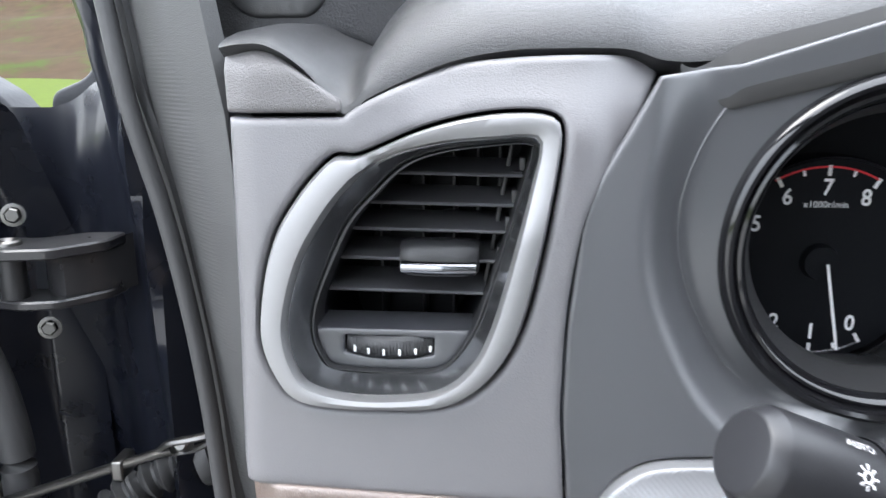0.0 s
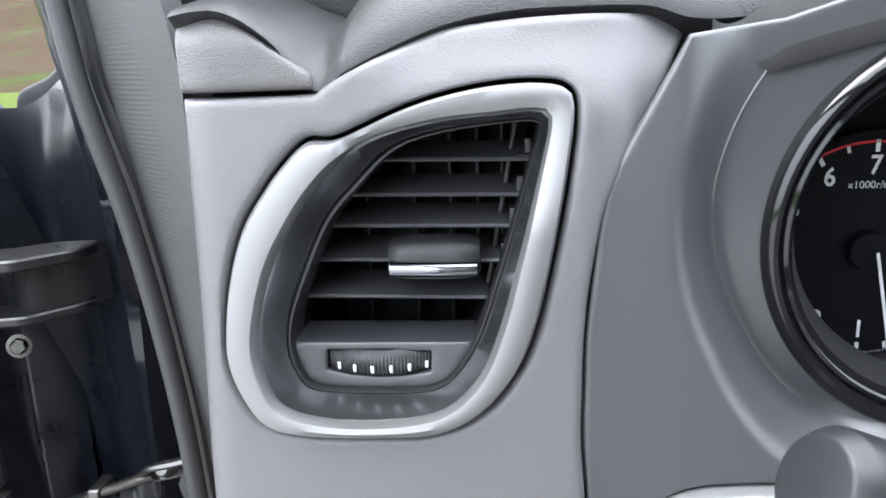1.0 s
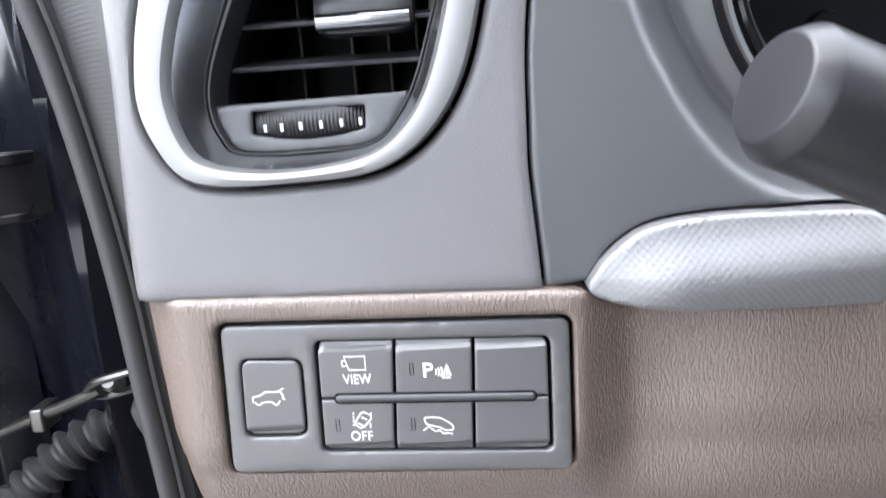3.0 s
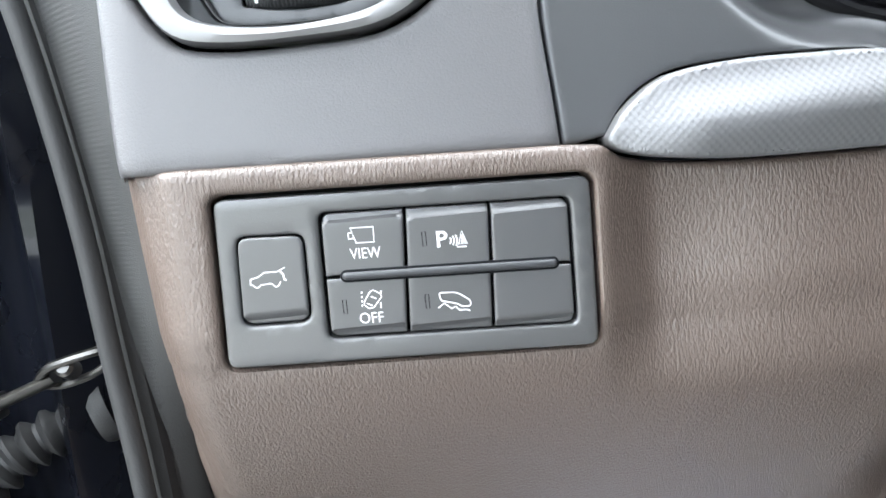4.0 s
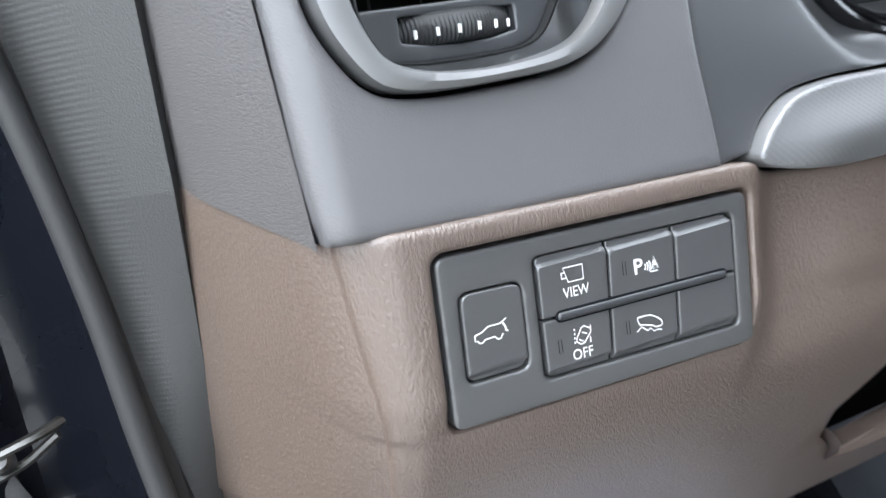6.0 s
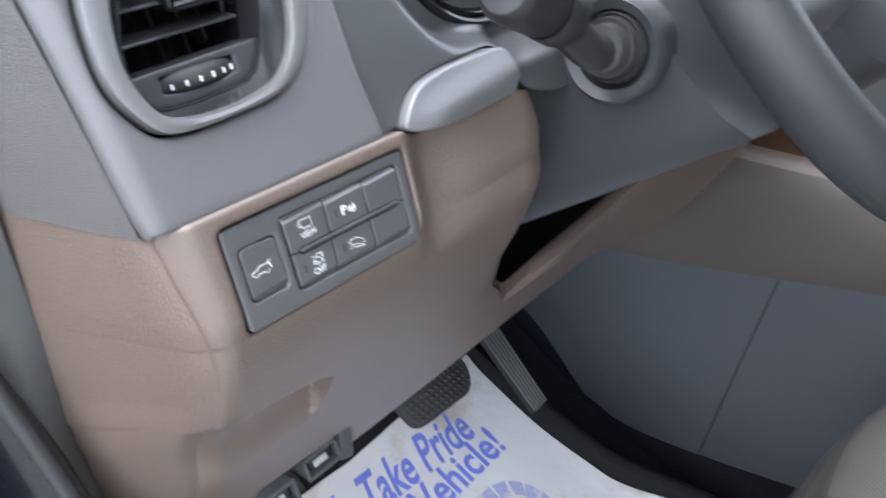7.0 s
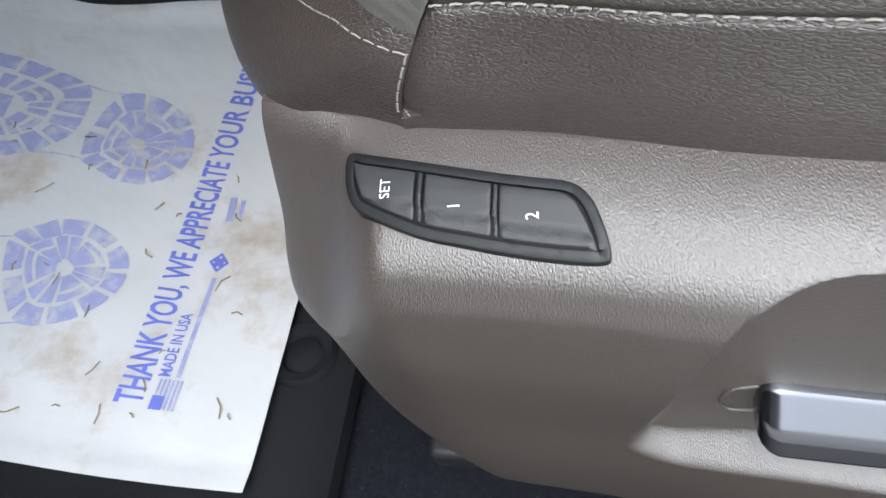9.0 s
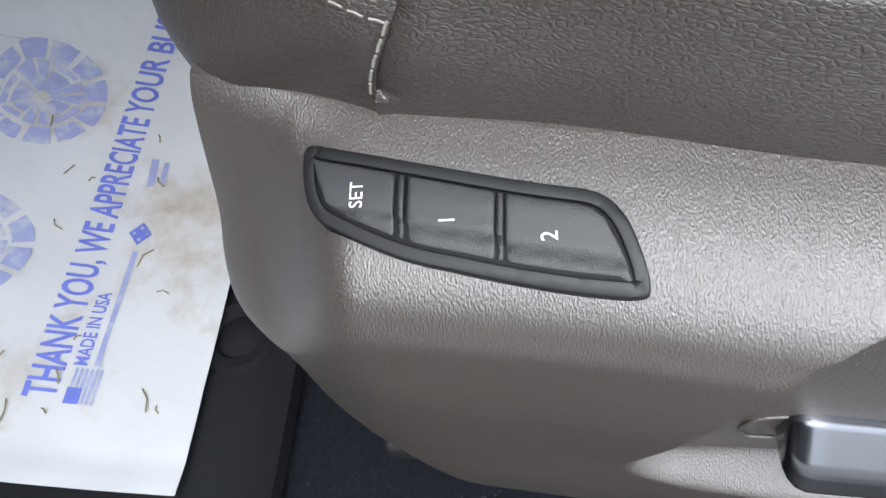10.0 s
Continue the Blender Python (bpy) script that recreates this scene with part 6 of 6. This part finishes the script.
def seat_point(s, lv, out=0.0):
    """A point of the upholstery: s in control points along the outline, lv in levels."""
    a, b = s * 12, lv * 5
    i, j = min(int(a), len(SEAT_COLS) - 2), min(int(b), len(SEAT_COLS[0]) - 2)
    fa, fb = a - i, b - j
    p = SEAT_COLS[i][j].lerp(SEAT_COLS[i + 1][j], fa).lerp(SEAT_COLS[i][j + 1].lerp(SEAT_COLS[i + 1][j + 1], fa), fb)
    # the leather tucks in behind the cover's edge round the front corner
    p = p + Vector((0.0060 * math.exp(-((s - 2.66) / 0.25) ** 2) * smoothstep(5.0, 4.1, lv), 0, 0))
    if out:
        n = (SEAT_COLS[i + 1][j] - SEAT_COLS[i][j]).cross(SEAT_COLS[i][j + 1] - SEAT_COLS[i][j])
        p = p + n.normalized() * (out if n.x * (0.32 - p.x) <= 0 or n.z > 0 else -out)
    return p


def patch(s0, s1, low, high, sag=0.0, ds=0.05, dl=0.1, swell=None):
    """The piece of upholstery between two stations and two levels (numbers or functions of s), its rims drawn in like a sewn seam."""
    ns, nl = max(2, round((s1 - s0) / ds)), 0
    lo = low if callable(low) else (lambda s: low)
    hi = high if callable(high) else (lambda s: high)
    nl = max(3, round((hi((s0 + s1) / 2) - lo((s0 + s1) / 2)) / dl))
    rows = []
    for b in range(nl + 1):
        row = []
        for a in range(ns + 1):
            s = s0 + (s1 - s0) * a / ns
            lv = lo(s) + (hi(s) - lo(s)) * b / nl
            edge = min(a, ns - a, b, nl - b)
            row.append(seat_point(s, lv, -sag * math.exp(-edge * 1.2) + (swell(s, lv) if swell else 0.0)))
        rows.append(row)
    return loft(rows)


CORNER = 2.43


def bolster_top(s):
    """Level at which the quilted bolster meets the perforated middle."""
    s = s if s < 5 else 10 - s
    return 6.02 + 1.75 * math.sin(min(1.0, max(0.0, (2.46 - s) / 0.9)) * math.pi / 2) ** 0.85


def wave(s, row):
    """Level of one of the two waves of stitching, which nearly touch in turn."""
    h = bolster_top(s) - 6
    y = seat_point(s, 6.0 + h / 2).y
    c = math.cos(2 * math.pi * (y + 0.0715) / 0.062)
    drift = 0.27 * smoothstep(-0.072, -0.100, y)
    return 6 + h * min(0.95, (0.735 + 0.215 * c, 0.35 - 0.127 * c)[row] + drift)


def quilt(s, lv):
    """Soft puffs between the waves of stitching."""
    d = min(abs(lv - wave(s, r)) for r in range(2))
    return -0.0007 * math.exp(-(d / 0.06) ** 2) - 0.0005 * math.exp(-(d / 0.24) ** 2)


def groove(s, lv):
    """The sewn fold below the piping."""
    return -0.0012 * math.exp(-((lv - 5.52) / 0.05) ** 2) - 0.0012 * math.exp(-((lv - 5.9) / 0.06) ** 2)


part("flank", patch(0, CORNER, 3.3, 6, 0.0016, 0.04, 0.03, groove), LEATHER, seat, "dark brown leather flank")
def band_top(s):
    """Level of the seam between the plain front band and the ribbed nose."""
    s = s if s < 5 else 10 - s
    return mapped(s, (2.4, 2.65, 2.9, 3.2, 3.6, 4.0, 4.5), (5.22, 5.36, 5.43, 5.3, 4.75, 4.4, 4.2))


part("front_band", patch(CORNER, 7.57, 0, band_top, 0.0010), LEATHER, seat, "dark brown leather front band")
part("flank", patch(7.57, 10, 3.3, 6, 0.0012), LEATHER, seat, "dark brown leather flank")
part("nose", patch(CORNER, 7.57, band_top, 11, 0.0, 0.03, 0.1), LEATHERLIGHT, seat, "perforated taupe leather front")
part("bolster", patch(0, CORNER, 6, bolster_top, 0.0006, 0.016, 0.035, quilt), QUILT, seat, "quilted leather bolster")
part("bolster", patch(7.57, 10, 6, bolster_top, 0.0014, 0.03, 0.1, quilt), QUILT, seat, "quilted leather bolster")
part("centre", patch(0, CORNER, bolster_top, 11, 0.0, 0.03, 0.1), LEATHERLIGHT, seat, "perforated taupe leather middle")
part("centre", patch(7.57, 10, bolster_top, 11, 0.0, 0.04, 0.1), LEATHERLIGHT, seat, "perforated taupe leather middle")
part("piping", tube([seat_point(CORNER - 0.02 - k * 0.04, 6.0, 0.0010) for k in range(56)], 0.0014, 8), WHITEPIPE, seat, "white piping")
part("piping", tube([seat_point(7.59 + k * 0.04, 6.0, 0.0010) for k in range(56)], 0.0014, 8), WHITEPIPE, seat, "white piping")
roll = curve([(0.075, -0.118, 0.775), (0.12, -0.112, 0.786), (0.2, -0.108, 0.792), (0.32, -0.107, 0.793), (0.44, -0.108, 0.792), (0.52, -0.112, 0.786)], 8)
part("cross_roll", tube(roll, lambda t: 0.0092 * math.sqrt(max(0.02, 1 - (1 - min(1.0, min(t, 1 - t) / 0.05)) ** 2)), 14, 0.8), LEATHERLIGHT, seat, "sewn leather roll across the cushion")


def stitches(points, length, gap_len, r, name="stitching", thread=THREAD):
    """Separate thread stitches along a line."""
    bms, run, last, on = [], 0.0, None, []
    for p in points:
        if last is not None:
            run += (p - last).length
        on.append((run, p))
        last = p
    k = 0.0
    while k + length < run:
        ends = []
        for target in (k, k + length):
            for (r0, p0), (r1, p1) in zip(on, on[1:]):
                if r0 <= target <= r1:
                    ends.append(p0.lerp(p1, (target - r0) / max(r1 - r0, 1e-9)))
                    break
        if len(ends) == 2:
            bms.append(tube([ends[0], (ends[0] + ends[1]) / 2 + Vector((0, 0, r * 0.8)), ends[1]], r, 5))
        k += length + gap_len
    return part(name, join(*bms), thread, seat, "light sewing thread")


stitches([seat_point(CORNER - 0.02 - k * 0.02, 5.52, -0.0003) for k in range(102)], 0.0032, 0.0020, 0.00035)
stitches([seat_point(CORNER + 0.02 + k * 0.02, band_top(CORNER + 0.02 + k * 0.02) - 0.22, 0.0006) for k in range(80)], 0.0032, 0.0012, 0.0003)
stitches([seat_point(CORNER + 0.012, 4.10 + k * 0.03, 0.0006) for k in range(33)], 0.0034, 0.0012, 0.00035)
stitches([seat_point(CORNER - 0.03 - k * 0.02, bolster_top(CORNER - 0.03 - k * 0.02) - 0.10, 0.0003) for k in range(90)], 0.0028, 0.0014, 0.00035, thread=QUILTTHREAD)
for r in range(2):
    line = []
    for k in range(285):
        s = 2.25 - k * 0.007
        lv = wave(s, r)
        if lv > bolster_top(s) - 0.12:
            if len(line) > 6:
                stitches(line, 0.0022, 0.0014, 0.0004, thread=QUILTTHREAD)
            line = []
        else:
            line.append(seat_point(s, lv, -0.0009))
    if len(line) > 6:
        stitches(line, 0.0022, 0.0014, 0.0004, thread=QUILTTHREAD)

# seat memory switches
memory = thing("memory_switch", (0.04, 0.02, 0.685), "black three-button seat memory switch", "switch")
PLATE = [(0.0545, 0.0547), (0.0459, 0.0545), (0.0395, 0.0520), (0.0358, 0.0469), (0.0300, 0.0331), (0.0268, 0.0200), (0.0242, 0.0074), (0.0222, -0.0046), (0.0212, -0.0155), (0.0233, -0.0173), (0.0301, -0.0155), (0.0368, -0.0123), (0.0409, -0.0075), (0.0430, 0.0020), (0.0451, 0.0119), (0.0501, 0.0329), (0.0534, 0.0470)]


def mem_place(u, v, h):
    """u inwards over the shelf, v forward."""
    xo = mapped(v, (-0.047, -0.012, 0.011, 0.036, 0.050, 0.0615), (0.0105, 0.0155, 0.0180, 0.0203, 0.0222, 0.0265))
    w = mapped(v, [s[0] for s in SEAMLINE], [s[1] for s in SEAMLINE]) - xo
    z = mapped((u - xo) / w, [p[0] for p in reversed(PROFILE)], [p[1] for p in reversed(PROFILE)])
    return Vector((u, v, z + 0.0006)) + Vector((-0.22, 0, 0.97)) * h


plate_line = [Vector((p[0], p[1])) for p in curve([(*p, 0) for p in PLATE], 4, True)]
part("base", sheet(plate_line, lambda u, v, h: mem_place(u, v, h + 0.0006), 0.002, 0.0004, 0.004), DIALBLACK, memory)
part("rim", sheet(plate_line, lambda u, v, h: mem_place(u, v, h + 0.0014), 0.002, 0.0004, 0.003, [inset(plate_line, 0.0028)]), SWITCHRIM, memory, "raised black rim")


def key_outline(v_front, v_back):
    """A key between two cross cuts, its ends on the inner outline."""
    ins = inset(plate_line, 0.0035)
    right, left = [], []
    vs = [v_back + (v_front - v_back) * k / 10 for k in range(11)]
    for v in vs:
        xs = []
        for i in range(len(ins)):
            a, b = ins[i - 1], ins[i]
            if (a.y - v) * (b.y - v) <= 0 and a.y != b.y:
                xs.append(a.x + (b.x - a.x) * (v - a.y) / (b.y - a.y))
        if len(xs) >= 2:
            left.append(Vector((min(xs), v)))
            right.append(Vector((max(xs), v)))
    return right + left[::-1]


def mem_key(v_front, v_back):
    line = key_outline(v_front, v_back)
    return sheet(line, lambda u, v, h: mem_place(u, v, h + 0.0021 - 0.0013 * smoothstep(0.0042, 0.0028, u - min(p.x for p in line) - (v - v_back) * 0.18)), 0.0014, 0.0004, 0.004)


for text, vf, vb, c in (("SET", 0.0528, 0.0338, (0.0435, 0.0417)), ("1", 0.0308, 0.0126, (0.0374, 0.0221)), ("2", 0.0104, -0.0140, (0.0335, 0.0015))):
    k = part("button", mem_key(vf, vb), MEMKEY, memory)
    part("caption", letters(text, 0.0042 if text == "SET" else 0.0048, lambda u, v, h, c=c: mem_place(c[0] - 0.0013 + u, c[1] + v, 0.0027), True, 0, (0.85, 1.0)), WHITEINK, k)

for vf, vb in ((0.0330, 0.0316), (0.0122, 0.0108)):
    part("divider", mem_key(vf, vb), BLACKPLASTIC, memory)

# seat adjuster
adjust = thing("seat_adjuster", (0.01, -0.1, 0.62), "chrome-faced power seat control lever", "seat control")


LEVER_SECTION = ((0.014, 0.50), (0.004, 0.50), (0.0022, 0.495), (0.0012, 0.475), (0.0007, 0.450), (-0.0053, 0.160), (-0.0058, 0.135), (-0.0064, 0.105), (-0.0066, 0.090), (-0.0077, 0.010), (-0.0078, -0.005), (-0.0083, -0.05), (-0.0085, -0.08), (-0.0098, -0.34), (-0.0100, -0.37), (-0.0096, -0.43), (-0.0080, -0.48), (-0.004, -0.5), (0.014, -0.5))


def lever(y0, y1, z0, z1, x, hgt):
    """A sloping upper facet, a narrow bevel and a lower facet, the ends rounded."""
    rows = []
    for k in range(21):
        t = (1 - math.cos(k / 20 * math.pi)) / 2
        y, z = y0 + (y1 - y0) * t, z0 + (z1 - z0) * t
        e = 0.45 + 0.55 * math.sqrt(1 - (1 - min(1.0, min(t, 1 - t) / 0.11)) ** 2)
        rows.append([Vector((x + 0.012 + (a - 0.012) * (0.35 + 0.65 * e), y, z + b * hgt * e)) for a, b in LEVER_SECTION])
    return loft(rows, True, True)


part("lever", lever(-0.0555, -0.1245, 0.6145, 0.6005, 0.0165, 0.024), LEVERFACE, adjust)
part("shaft", block((0.024, -0.11, 0.597), (0.06, -0.08, 0.615), 0.003), BLACKPLASTIC, adjust)
part("slot_rim", tube(curve([(0.0216, -0.056, 0.6035), (0.0214, -0.0485, 0.605), (0.0213, -0.0462, 0.611), (0.0213, -0.0490, 0.619), (0.0213, -0.056, 0.622)], 6), 0.0007, 8), BROWNSEAT, adjust, "brown moulded rim of the lever's slot")
recl = thing("recline_lever", (0.01, -0.14, 0.66), "chrome-faced backrest control lever", "seat control")
part("lever", lever(-0.109, -0.165, 0.641, 0.654, 0.020, 0.015), LEVERFACE, recl)
part("shaft", block((0.028, -0.15, 0.642), (0.06, -0.13, 0.656), 0.003), BLACKPLASTIC, recl)

rail = thing("seat_rail", (0.09, 0.0, 0.43), "grey steel seat rail on the carpet", "seat rail")
part("rail", block((0.075, -0.5, 0.42), (0.115, 0.09, 0.455), 0.004), STEEL, rail)
part("foot", block((0.06, 0.04, 0.42), (0.12, 0.10, 0.44), 0.005), BLACKPLASTIC, rail)
